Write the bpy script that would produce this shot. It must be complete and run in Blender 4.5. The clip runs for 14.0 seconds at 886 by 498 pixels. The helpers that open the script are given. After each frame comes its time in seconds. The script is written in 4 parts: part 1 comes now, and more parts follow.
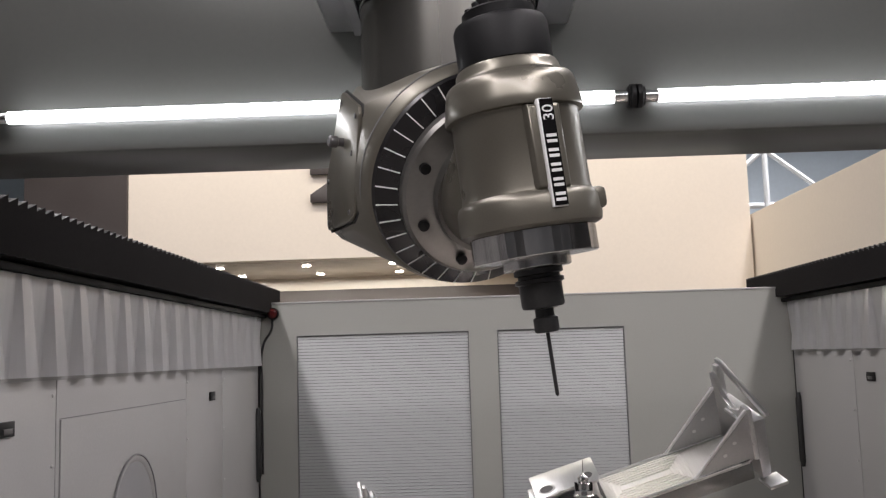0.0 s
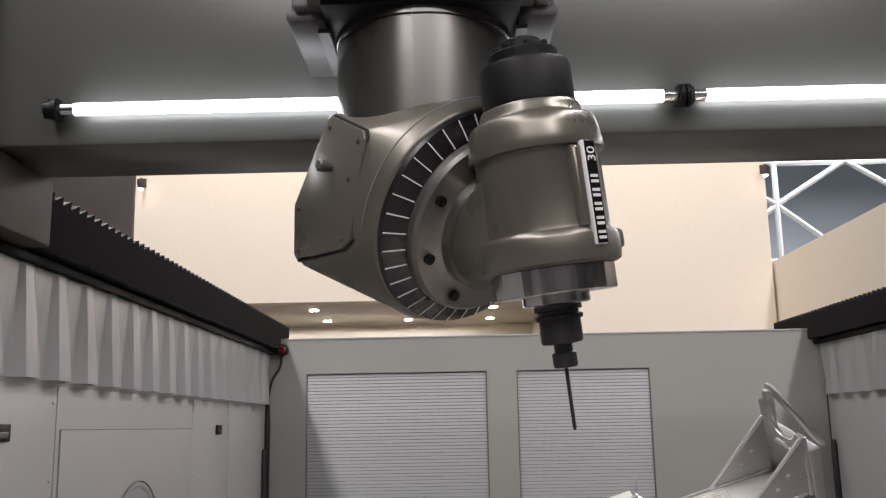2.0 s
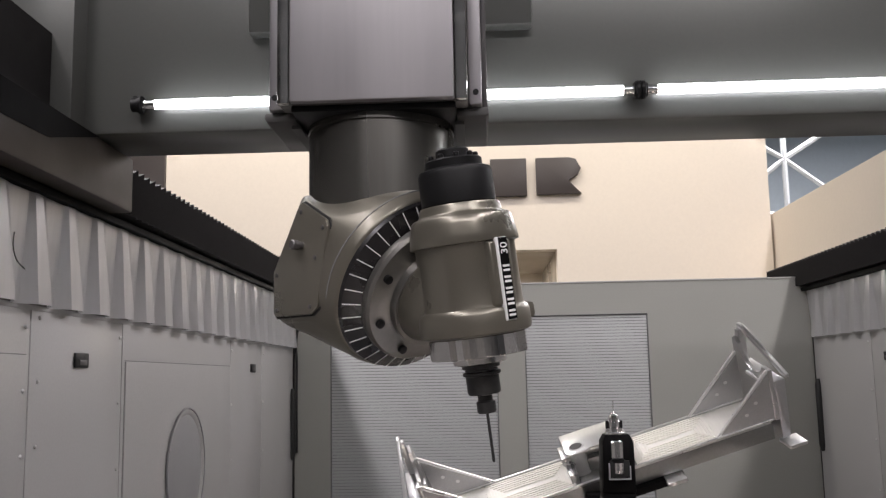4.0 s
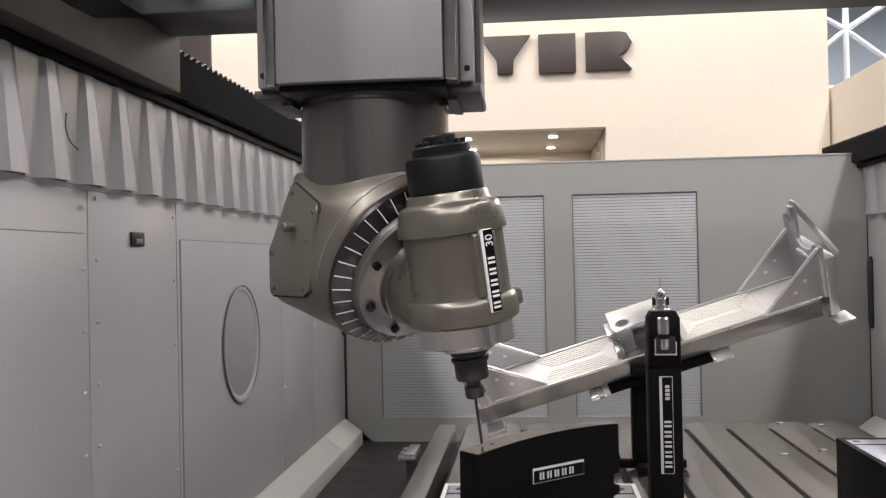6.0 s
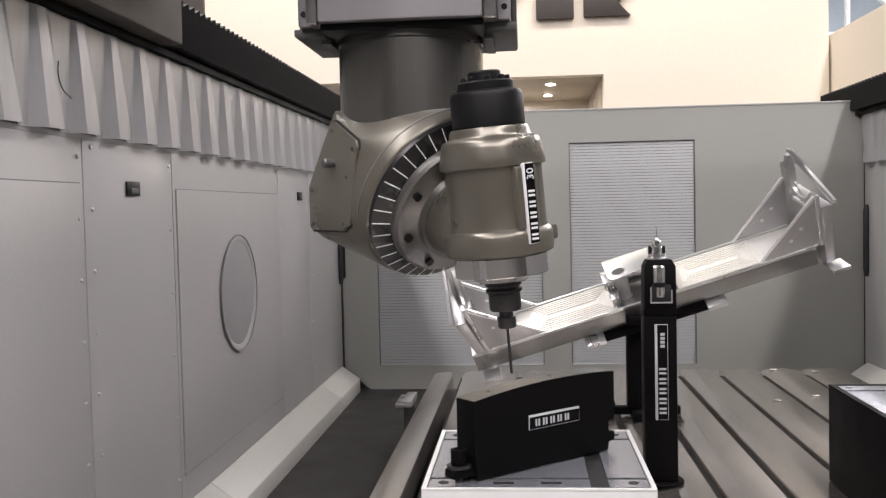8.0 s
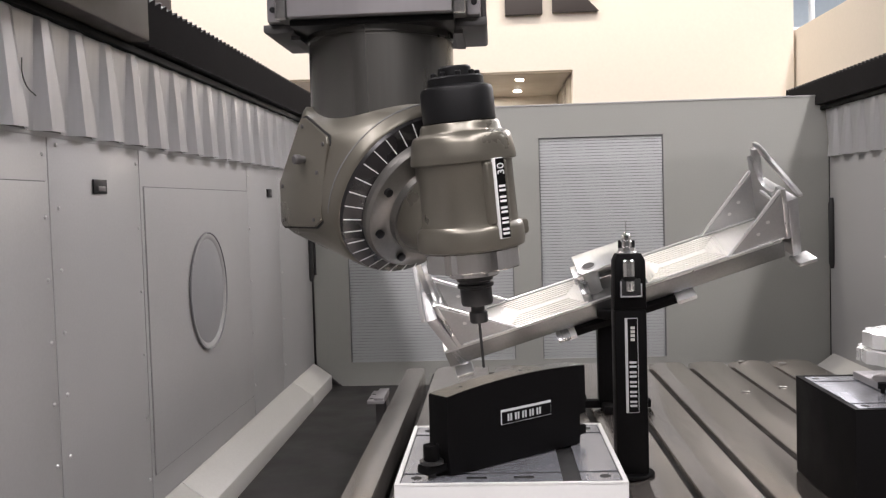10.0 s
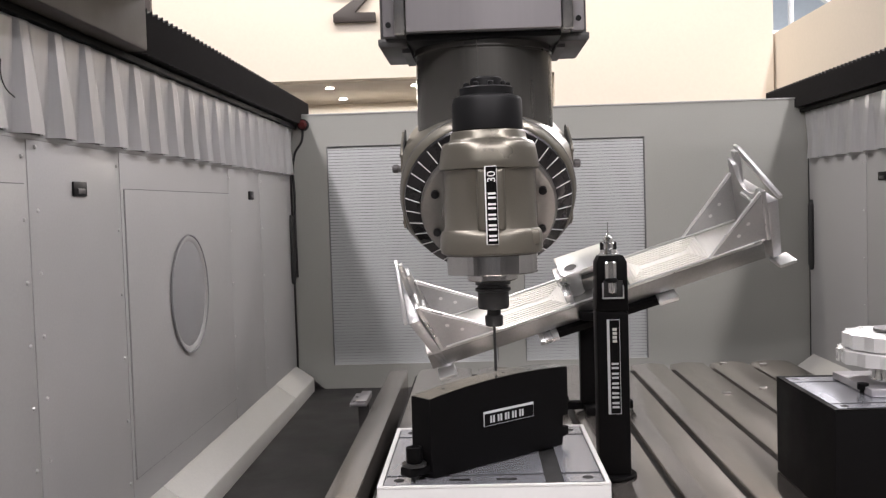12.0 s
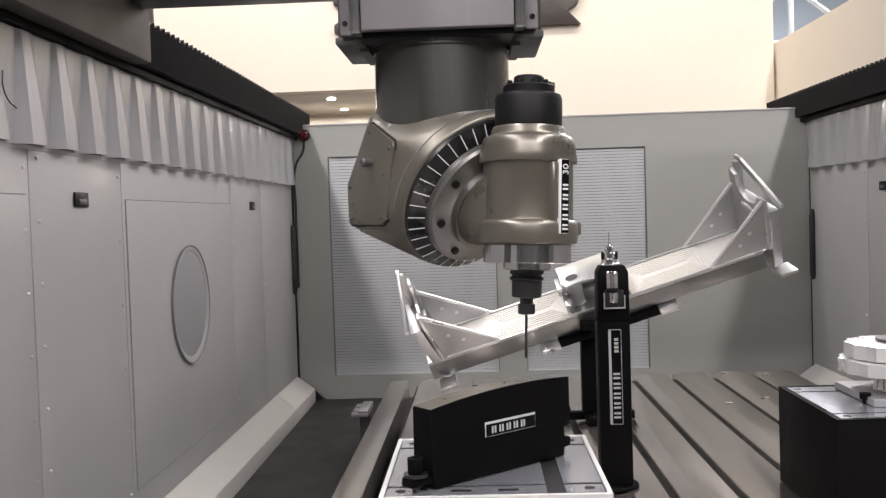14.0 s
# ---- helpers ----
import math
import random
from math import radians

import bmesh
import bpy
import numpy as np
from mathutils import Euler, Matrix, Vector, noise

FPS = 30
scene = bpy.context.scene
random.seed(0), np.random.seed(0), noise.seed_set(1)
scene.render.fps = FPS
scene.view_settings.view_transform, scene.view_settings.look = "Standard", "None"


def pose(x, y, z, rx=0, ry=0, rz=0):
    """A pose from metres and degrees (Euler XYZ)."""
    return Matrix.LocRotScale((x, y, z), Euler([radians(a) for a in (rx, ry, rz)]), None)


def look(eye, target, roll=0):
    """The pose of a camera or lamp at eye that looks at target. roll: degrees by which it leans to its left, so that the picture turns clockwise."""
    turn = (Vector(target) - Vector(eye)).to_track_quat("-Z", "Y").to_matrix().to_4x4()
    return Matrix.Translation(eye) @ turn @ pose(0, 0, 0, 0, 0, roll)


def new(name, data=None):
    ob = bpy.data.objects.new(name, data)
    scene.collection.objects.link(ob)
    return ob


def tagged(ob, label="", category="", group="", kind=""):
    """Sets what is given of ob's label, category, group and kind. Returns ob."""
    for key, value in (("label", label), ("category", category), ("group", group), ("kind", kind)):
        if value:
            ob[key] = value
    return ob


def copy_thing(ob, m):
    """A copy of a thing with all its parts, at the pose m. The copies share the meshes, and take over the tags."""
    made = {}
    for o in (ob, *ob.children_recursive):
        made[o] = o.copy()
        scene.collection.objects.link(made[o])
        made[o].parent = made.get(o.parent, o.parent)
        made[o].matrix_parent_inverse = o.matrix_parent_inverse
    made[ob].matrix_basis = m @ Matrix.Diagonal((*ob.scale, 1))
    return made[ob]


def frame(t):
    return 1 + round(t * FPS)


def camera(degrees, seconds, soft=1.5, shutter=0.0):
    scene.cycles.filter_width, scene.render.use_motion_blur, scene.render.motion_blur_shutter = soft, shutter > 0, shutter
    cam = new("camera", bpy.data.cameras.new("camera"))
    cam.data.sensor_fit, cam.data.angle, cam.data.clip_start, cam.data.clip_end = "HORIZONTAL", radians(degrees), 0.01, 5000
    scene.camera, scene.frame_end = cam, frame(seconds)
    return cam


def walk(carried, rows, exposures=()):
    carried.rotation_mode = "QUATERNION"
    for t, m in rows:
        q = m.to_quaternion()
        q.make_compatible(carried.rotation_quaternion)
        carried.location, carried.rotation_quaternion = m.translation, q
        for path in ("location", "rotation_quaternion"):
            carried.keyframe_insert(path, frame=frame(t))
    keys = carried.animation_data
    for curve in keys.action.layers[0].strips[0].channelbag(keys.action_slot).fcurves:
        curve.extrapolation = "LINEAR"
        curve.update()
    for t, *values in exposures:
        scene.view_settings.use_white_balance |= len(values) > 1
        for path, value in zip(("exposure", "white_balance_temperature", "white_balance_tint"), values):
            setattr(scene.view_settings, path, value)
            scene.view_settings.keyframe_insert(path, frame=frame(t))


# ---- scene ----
# ---------------------------------------------------------------- camera
cam = camera(50.68, 14.0, soft=1.3)
EYE = (-0.372, 0.0, 1.600)
CAMERA_ROWS = [
    (0.0, -0.271, 0.255, 1.937, 6.51, 1.74, 1.18),
    (0.5, -0.337, 1.253, 1.849, 7.50, 1.47, 0.68),
    (1.0, -0.351, 1.472, 1.811, 8.26, 1.33, 0.78),
    (1.5, -0.316, 1.112, 1.782, 9.81, 1.19, 1.74),
    (2.0, -0.440, 0.586, 1.704, 10.74, 1.04, 1.00),
    (2.2, -0.424, 0.449, 1.697, 10.58, 1.08, 1.20),
    (4.3, *EYE, 6.65, 1.13, 2.74),
    (4.5, *EYE, 5.58, 1.13, 3.46),
    (5.0, *EYE, 3.10, 1.17, 4.65),
    (5.5, *EYE, 1.56, 1.17, 5.15),
    (6.0, *EYE, 0.63, 1.19, 5.12),
    (6.5, *EYE, -0.60, 1.22, 5.09),
    (7.0, *EYE, -1.49, 1.23, 5.06),
    (7.5, *EYE, -1.97, 1.23, 5.03),
    (8.0, *EYE, -2.50, 1.29, 4.91),
    (10.5, *EYE, -2.81, 1.66, 2.49),
    (11.0, *EYE, -2.54, 1.61, 2.05),
    (11.5, *EYE, -2.82, 1.67, 2.04),
    (12.0, *EYE, -2.70, 1.74, 2.03),
    (12.5, *EYE, -2.80, 1.78, 2.02),
    (13.0, *EYE, -2.52, 1.84, 2.02),
    (13.5, *EYE, -1.90, 1.88, 2.07),
    (14.0, *EYE, -2.08, 1.82, 2.10),
]
walk(cam, [(t, pose(x, y, z, 90 + p, r, w)) for t, x, y, z, p, r, w in CAMERA_ROWS],
     exposures=[(0.0, -0.46), (2.2, -0.46), (4.5, -0.40), (5.5, -0.24), (7.0, -0.06), (10.0, 0.0), (14.0, 0.0)])

# ---------------------------------------------------------------- world and light
world = bpy.data.worlds.new("hall_air")
scene.world = world
world.use_nodes = True
world.node_tree.nodes["Background"].inputs["Color"].default_value = (0.86, 0.93, 1.0, 1)
world.node_tree.nodes["Background"].inputs["Strength"].default_value = 0.25


def hall_lamp(x, y, z, sx, sy, watts, tone=(1.0, 0.938, 0.962), aim=None):
    data = bpy.data.lights.new("hall_lamp", "AREA")
    data.shape, data.size, data.size_y, data.energy, data.color = "RECTANGLE", sx, sy, watts, tone
    ob = new("hall_lamp", data)
    ob.matrix_world = look((x, y, z), aim or (x, y + 0.001, 0))
    return ob


# two long rows of luminaires under the hall roof, one on each side of the machine, and one over the aisle
hall_lamp(-3.7, 1.5, 7.6, 0.5, 13.0, 980)
hall_lamp(3.95, 1.5, 7.6, 0.5, 13.0, 980)
hall_lamp(0.0, -4.5, 7.0, 9.0, 0.5, 880)
# unseen square lamp, added to brighten the far hall and truss
hall_lamp(7.0, 17.0, 8.0, 6.0, 6.0, 2600)
# warm spot row that washes the stand's wall
hall_lamp(-0.5, 8.9, 6.4, 8.0, 0.3, 195, (1.0, 0.92, 0.80), (-0.5, 10.7, 3.2))
# downlights of the niche
hall_lamp(-1.9, 12.0, 3.04, 3.4, 1.6, 260, (1.0, 0.93, 0.85))


# ---------------------------------------------------------------- materials
def material(name, color, rough=0.5, metal=0.0, vary=0.08, grain=60.0, stain=3.0, bump=0.0, stretch=(1, 1, 1),
             rough_vary=0.1, coat=0.0, island=0.0, spec=0.5):
    """Procedural surface: base colour varied at two scales, roughness and fine relief."""
    m = bpy.data.materials.new(name)
    m.use_nodes = True
    nt = m.node_tree
    bsdf = nt.nodes["Principled BSDF"]
    tc = nt.nodes.new("ShaderNodeTexCoord")
    mp = nt.nodes.new("ShaderNodeMapping")
    mp.inputs["Scale"].default_value = stretch
    nt.links.new(tc.outputs["Object"], mp.inputs["Vector"])
    n1 = nt.nodes.new("ShaderNodeTexNoise")
    n1.inputs["Scale"].default_value, n1.inputs["Detail"].default_value = grain, 3
    n2 = nt.nodes.new("ShaderNodeTexNoise")
    n2.inputs["Scale"].default_value, n2.inputs["Detail"].default_value = stain, 5
    nt.links.new(mp.outputs["Vector"], n1.inputs["Vector"])
    nt.links.new(mp.outputs["Vector"], n2.inputs["Vector"])
    add = nt.nodes.new("ShaderNodeMath")
    add.operation = "ADD"
    nt.links.new(n1.outputs["Fac"], add.inputs[0])
    nt.links.new(n2.outputs["Fac"], add.inputs[1])
    rng = nt.nodes.new("ShaderNodeMapRange")
    rng.inputs["From Min"].default_value, rng.inputs["From Max"].default_value = 0.6, 1.4
    rng.inputs["To Min"].default_value, rng.inputs["To Max"].default_value = 1 - vary, 1 + vary
    nt.links.new(add.outputs[0], rng.inputs["Value"])
    val = rng.outputs["Result"]
    if island:
        oi = nt.nodes.new("ShaderNodeObjectInfo")
        r2 = nt.nodes.new("ShaderNodeMapRange")
        r2.inputs["To Min"].default_value, r2.inputs["To Max"].default_value = 1 - island, 1 + island
        nt.links.new(oi.outputs["Random"], r2.inputs["Value"])
        mul = nt.nodes.new("ShaderNodeMath")
        mul.operation = "MULTIPLY"
        nt.links.new(val, mul.inputs[0])
        nt.links.new(r2.outputs["Result"], mul.inputs[1])
        val = mul.outputs[0]
    mix = nt.nodes.new("ShaderNodeVectorMath")
    mix.operation = "SCALE"
    mix.inputs[0].default_value = color
    nt.links.new(val, mix.inputs["Scale"])
    nt.links.new(mix.outputs[0], bsdf.inputs["Base Color"])
    r3 = nt.nodes.new("ShaderNodeMapRange")
    r3.inputs["From Min"].default_value, r3.inputs["From Max"].default_value = 0.3, 0.7
    r3.inputs["To Min"].default_value = max(0.02, rough - rough_vary)
    r3.inputs["To Max"].default_value = min(1.0, rough + rough_vary)
    nt.links.new(n2.outputs["Fac"], r3.inputs["Value"])
    nt.links.new(r3.outputs["Result"], bsdf.inputs["Roughness"])
    bsdf.inputs["Metallic"].default_value = metal
    bsdf.inputs["Coat Weight"].default_value = coat
    bsdf.inputs["Specular IOR Level"].default_value = spec
    if bump:
        b = nt.nodes.new("ShaderNodeBump")
        b.inputs["Strength"].default_value, b.inputs["Distance"].default_value = bump, 0.002
        nt.links.new(n1.outputs["Fac"], b.inputs["Height"])
        nt.links.new(b.outputs["Normal"], bsdf.inputs["Normal"])
    return m


def glow(name, color, strength):
    m = bpy.data.materials.new(name)
    m.use_nodes = True
    b = m.node_tree.nodes["Principled BSDF"]
    b.inputs["Base Color"].default_value = (*color, 1)
    b.inputs["Emission Color"].default_value = (*color, 1)
    b.inputs["Emission Strength"].default_value = strength
    return m


WALL_GREY = material("grey_machine_paint", (0.370, 0.366, 0.362), 0.46, 0, 0.05, 90, 1.2, 0.08)
BACK_GREY = material("green_grey_machine_paint", (0.330, 0.332, 0.304), 0.5, 0, 0.05, 90, 1.0, 0.08)
FLUTE_STEEL = material("bare_sheet_steel", (0.84, 0.84, 0.85), 0.34, 0.4, 0.06, 40, 2.0, 0.05, (1, 1, 0.05))
SLAT_WHITE = material("pale_shutter_paint", (0.40, 0.412, 0.41), 0.45, 0.1, 0.02, 60, 2.0, 0, island=0.02)
KERB_PAINT = material("light_grey_kerb_paint", (0.50, 0.49, 0.46), 0.45, 0, 0.06, 60, 2.5, 0.1)
BELLOWS_BLACK = material("black_bellows_fabric", (0.012, 0.0108, 0.0108), 0.55, 0, 0.2, 60, 4, 0.1, spec=0.22)
PIT_DARK = material("oily_dark_floor", (0.026, 0.024, 0.024), 0.5, 0, 0.25, 30, 3, 0.3)
TABLE_STEEL = material("ground_steel_table", (0.54, 0.495, 0.455), 0.2, 0.9, 0.16, 60, 5.0, 0.04, (1, 0.10, 1), 0.07)
# near-black colour stands for the shade inside slots, holes and pockets
SLOT_SHADE = material("dark_slot_shadow_steel", (0.012, 0.012, 0.012), 0.6, 0.3, 0.2, 40, 4)
HEAD_PAINT = material("metallic_olive_grey_paint", (0.165, 0.153, 0.125), 0.34, 0.6, 0.06, 260, 3, 0.06, coat=0.12)
RAM_PAINT = material("dark_grey_ram_paint", (0.16, 0.155, 0.15), 0.4, 0.35, 0.07, 120, 2.5, 0.05)
# ram paint darkened for foot blocks that stand against the light
FOOT_SHADE = material("shaded_foot_block_paint", (0.075, 0.073, 0.072), 0.45, 0.2, 0.07, 120, 2.5, 0.05, spec=0.3)
NECK_STEEL = material("dark_ground_neck_steel", (0.155, 0.151, 0.138), 0.24, 0.8, 0.10, 50, 2.5, 0.04, (1, 1, 0.04))
PLATE_GREY = material("mid_grey_cover_plate", (0.29, 0.29, 0.295), 0.42, 0.1, 0.05, 80, 2, 0.04)
RAM_STEEL = material("brushed_ram_steel", (0.47, 0.455, 0.47), 0.38, 0.8, 0.035, 60, 2.0, 0.05, (1, 1, 0.05))
DARK_STEEL = material("dark_way_steel", (0.12, 0.115, 0.115), 0.4, 0.6, 0.12, 60, 3, 0.05)
BLACK_PLASTIC = material("black_motor_plastic", (0.006, 0.006, 0.0065), 0.45, 0, 0.15, 120, 5, 0.1, spec=0.22)
DIAL_BLACK = material("black_dial_lacquer", (0.012, 0.011, 0.012), 0.3, 0.1, 0.15, 80, 5)
LABEL_PALE = material("pale_print", (0.45, 0.46, 0.47), 0.5, 0, 0.05, 60, 4)
TICK_WHITE = material("white_dial_paint", (0.75, 0.75, 0.74), 0.5, 0, 0.03, 60, 4)
NOSE_STEEL = material("turned_nose_steel", (0.58, 0.57, 0.56), 0.2, 1.0, 0.06, 90, 4, 0.03, (8, 8, 0.1), 0.1)
CHROME = material("turned_bright_steel", (0.74, 0.73, 0.71), 0.16, 1.0, 0.05, 90, 4, 0.03, (1, 1, 8), 0.06)
HOLDER = material("burnished_tool_holder", (0.045, 0.045, 0.045), 0.35, 0.6, 0.15, 90, 5)
ALU = material("milled_aluminium", (0.60, 0.60, 0.595), 0.32, 0.9, 0.05, 120, 5, 0.04, (1, 0.1, 1), 0.08)
# light and shade put into colour: aluminium sides darker, floors and edges paler
ALU_SHADED = material("shaded_side_aluminium", (0.25, 0.25, 0.246), 0.36, 0.92, 0.10, 90, 4, 0.05, (1, 0.2, 1), 0.1)
ALU_WEB = material("half_shaded_satin_aluminium", (0.46, 0.46, 0.465), 0.40, 0.8, 0.08, 90, 4, 0.04, (1, 0.2, 1), 0.08)
ALU_LIT_FLOOR = material("lit_pocket_aluminium", (0.90, 0.88, 0.83), 0.40, 0.25, 0.05, 140, 5, 0.05, (1, 0.1, 1), 0.08)
GAP = material("panel_joint_filler", (0.17, 0.17, 0.17), 0.7, 0, 0.1, 60, 3)
FLANGE_STEEL = material("grey_flange_steel", (0.20, 0.193, 0.18), 0.36, 0.75, 0.08, 80, 3, 0.04)
ALU_LIT_EDGE = material("lit_edge_aluminium", (0.86, 0.86, 0.85), 0.34, 0.65, 0.03, 120, 5, 0.03)
BLACK_PAINT = material("satin_black_paint", (0.0032, 0.003, 0.0032), 0.6, 0, 0.2, 90, 3, 0.05, spec=0.07)
WHITE_PAINT = material("white_enamel", (0.57, 0.57, 0.56), 0.4, 0, 0.02, 80, 3, 0.03)
TOP_PLATE = material("ground_fixture_steel", (0.42, 0.43, 0.47), 0.22, 0.75, 0.06, 60, 3, 0.03, (1, 0.1, 1))
BEIGE = material("cream_stand_wall", (0.80, 0.72, 0.62), 0.7, 0, 0.03, 30, 0.8, 0.03)
NICHE_TAUPE = material("glossy_taupe_panel", (0.62, 0.55, 0.46), 0.16, 0, 0.04, 10, 1.0)
SIGN_BROWN = material("dark_brown_sign_board", (0.055, 0.045, 0.042), 0.5, 0, 0.1, 60, 3)
BEAM_GREY = material("grey_beam_paint", (0.092, 0.094, 0.088), 0.30, 0.15, 0.04, 60, 1.5, 0.03, rough_vary=0.02)
CARRIAGE = material("brown_grey_cover_paint", (0.043, 0.036, 0.031), 0.5, 0.0, 0.06, 60, 2.0, 0.04, spec=0.14)
HALL_BLUE = material("pale_blue_hall_cladding", (0.50, 0.58, 0.64), 0.7, 0, 0.05, 10, 0.6)
TRUSS_WHITE = material("pale_truss_paint", (0.74, 0.78, 0.80), 0.5, 0, 0.05, 30, 2)
# for hall walls out of view, coloured dark for contrast in reflections
HALL_DARK = material("unseen_dark_cladding", (0.10, 0.105, 0.11), 0.7, 0, 0.2, 4, 0.4)
HALL_FLOOR = material("grey_hall_floor", (0.15, 0.14, 0.13), 0.5, 0, 0.1, 20, 1.0, 0.1)
RED_LENS = material("dark_red_lens", (0.085, 0.012, 0.012), 0.2, 0, 0.1, 30, 5)
RUBBER = material("black_cable_rubber", (0.02, 0.02, 0.02), 0.6, 0, 0.1, 50, 5)
RIVET = material("zinc_rivet", (0.55, 0.55, 0.54), 0.35, 0.9, 0.05, 60, 5)
TUBE_GLOW = glow("lit_tube", (0.95, 0.95, 1.0), 14.0)
SPOT_GLOW = glow("lit_downlight", (1.0, 0.93, 0.85), 25.0)


# ---------------------------------------------------------------- mesh helpers
def finish(bm, name, mat, smooth=35):
    bmesh.ops.recalc_face_normals(bm, faces=bm.faces)
    if smooth:
        lim = radians(smooth)
        for f in bm.faces:
            f.smooth = True
        for e in bm.edges:
            e.smooth = len(e.link_faces) == 2 and e.calc_face_angle(3.0) < lim
    me = bpy.data.meshes.new(name)
    bm.to_mesh(me)
    bm.free()
    me.materials.append(mat)
    return me


def part(name, bm, mat, parent, label="", m=None, smooth=35):
    ob = new(name, finish(bm, name, mat, smooth))
    ob.parent = parent
    if m is not None:
        ob.matrix_basis = m
    return tagged(ob, label) if label else ob


def share(name, me, parent, m, label=""):
    ob = new(name, me)
    ob.parent = parent
    ob.matrix_basis = m
    return tagged(ob, label) if label else ob


def thing(name, label, category, m=None, group="", kind=""):
    ob = new(name)
    ob.empty_display_size = 0.1
    if m is not None:
        ob.matrix_basis = m
    return tagged(ob, label, category, group, kind)


def solo(name, bm, mat, label, category, m=None, group="", kind="", smooth=35):
    ob = new(name, finish(bm, name, mat, smooth))
    if m is not None:
        ob.matrix_basis = m
    return tagged(ob, label, category, group, kind)


def box(bm, x0, x1, y0, y1, z0, z1, bevel=0.0, m=None):
    g = bmesh.ops.create_cube(bm, size=1)["verts"]
    bmesh.ops.scale(bm, vec=(abs(x1 - x0), abs(y1 - y0), abs(z1 - z0)), verts=g)
    bmesh.ops.translate(bm, vec=((x0 + x1) / 2, (y0 + y1) / 2, (z0 + z1) / 2), verts=g)
    if m is not None:
        bmesh.ops.transform(bm, matrix=m, verts=g)
    if bevel:
        es = list({e for v in g for e in v.link_edges})
        bmesh.ops.bevel(bm, geom=es, offset=bevel, segments=2, affect="EDGES", profile=0.5)
    return bm


def cube(*a, **k):
    return box(bmesh.new(), *a, **k)


def lathe(bm, rows, seg=40, m=None, sx=1.0, sy=1.0, power=2.0, caps=True):
    """Rows of (radius, z) turned about z; power above 2 squares the section."""
    rings = []
    for r, z in rows:
        ring = []
        for i in range(seg):
            a = 2 * math.pi * i / seg
            c, s = math.cos(a), math.sin(a)
            k = (abs(c) ** power + abs(s) ** power) ** (-1 / power)
            v = Vector((r * k * c * sx, r * k * s * sy, z))
            ring.append(bm.verts.new(m @ v if m is not None else v))
        rings.append(ring)
    for a, b in zip(rings, rings[1:]):
        for i in range(seg):
            j = (i + 1) % seg
            bm.faces.new((a[i], a[j], b[j], b[i]))
    if caps:
        bm.faces.new(rings[0][::-1])
        bm.faces.new(rings[-1])
    return bm


def turned(rows, seg=40, m=None, **k):
    return lathe(bmesh.new(), rows, seg, m, **k)


def prism(pts, y0, y1, bm=None, bevel=0.0, m=None):
    """A flat outline in x and z, given depth along y."""
    bm = bm or bmesh.new()
    a = [bm.verts.new((x, y0, z)) for x, z in pts]
    b = [bm.verts.new((x, y1, z)) for x, z in pts]
    n = len(pts)
    fs = [bm.faces.new(a), bm.faces.new(b[::-1])]
    for i in range(n):
        j = (i + 1) % n
        fs.append(bm.faces.new((a[j], a[i], b[i], b[j])))
    if m is not None:
        bmesh.ops.transform(bm, matrix=m, verts=a + b)
    if bevel:
        bmesh.ops.bevel(bm, geom=list({e for f in fs for e in f.edges}), offset=bevel, segments=2, affect="EDGES", profile=0.5)
    return bm


def toward(axis, at=(0, 0, 0)):
    """A frame at a point whose z axis runs along the axis."""
    return Matrix.Translation(at) @ Vector(axis).to_track_quat("Z", "Y").to_matrix().to_4x4()


def hull(points, bevel=0.0, seg=2):
    bm = bmesh.new()
    for p in points:
        bm.verts.new(p)
    res = bmesh.ops.convex_hull(bm, input=bm.verts)
    loose = [v for v in bm.verts if not v.link_faces]
    bmesh.ops.delete(bm, geom=loose, context="VERTS")
    bmesh.ops.dissolve_limit(bm, angle_limit=radians(1.5), verts=bm.verts, edges=bm.edges)
    if bevel:
        es = [e for e in bm.edges if len(e.link_faces) == 2 and e.calc_face_angle(0) > radians(28)]
        bmesh.ops.bevel(bm, geom=es, offset=bevel, segments=seg, affect="EDGES", profile=0.5, clamp_overlap=True)
    return bm


def ring_points(centre, axis, r, seg=48):
    m = toward(axis, centre)
    return [m @ Vector((r * math.cos(2 * math.pi * i / seg), r * math.sin(2 * math.pi * i / seg), 0)) for i in range(seg)]


def wire(points, r, name, mat, parent, label=""):
    cu = bpy.data.curves.new(name, "CURVE")
    cu.dimensions, cu.bevel_depth, cu.bevel_resolution = "3D", r, 3
    sp = cu.splines.new("BEZIER")
    sp.bezier_points.add(len(points) - 1)
    for b, p in zip(sp.bezier_points, points):
        b.co, b.handle_left_type, b.handle_right_type = p, "AUTO", "AUTO"
    cu.materials.append(mat)
    tmp = new(name, cu)
    me = bpy.data.meshes.new_from_object(tmp.evaluated_get(bpy.context.evaluated_depsgraph_get()))
    bpy.data.objects.remove(tmp)
    bpy.data.curves.remove(cu)
    ob = new(name, me)
    ob.parent = parent
    return tagged(ob, label) if label else ob


# ---------------------------------------------------------------- hall
LX, RX, BY = -2.0, 2.5, 8.2          # inner faces of the machine's side and end walls
solo("hall_floor", cube(-14, 14, -12, 26, -0.35, -0.25), HALL_FLOOR, "grey hall floor under the machine", "floor", kind="structure")
solo("hall_ceiling", cube(-14, 14, -12, 26, 9.0, 9.1), HALL_BLUE, "pale hall roof high above", "ceiling", kind="structure")
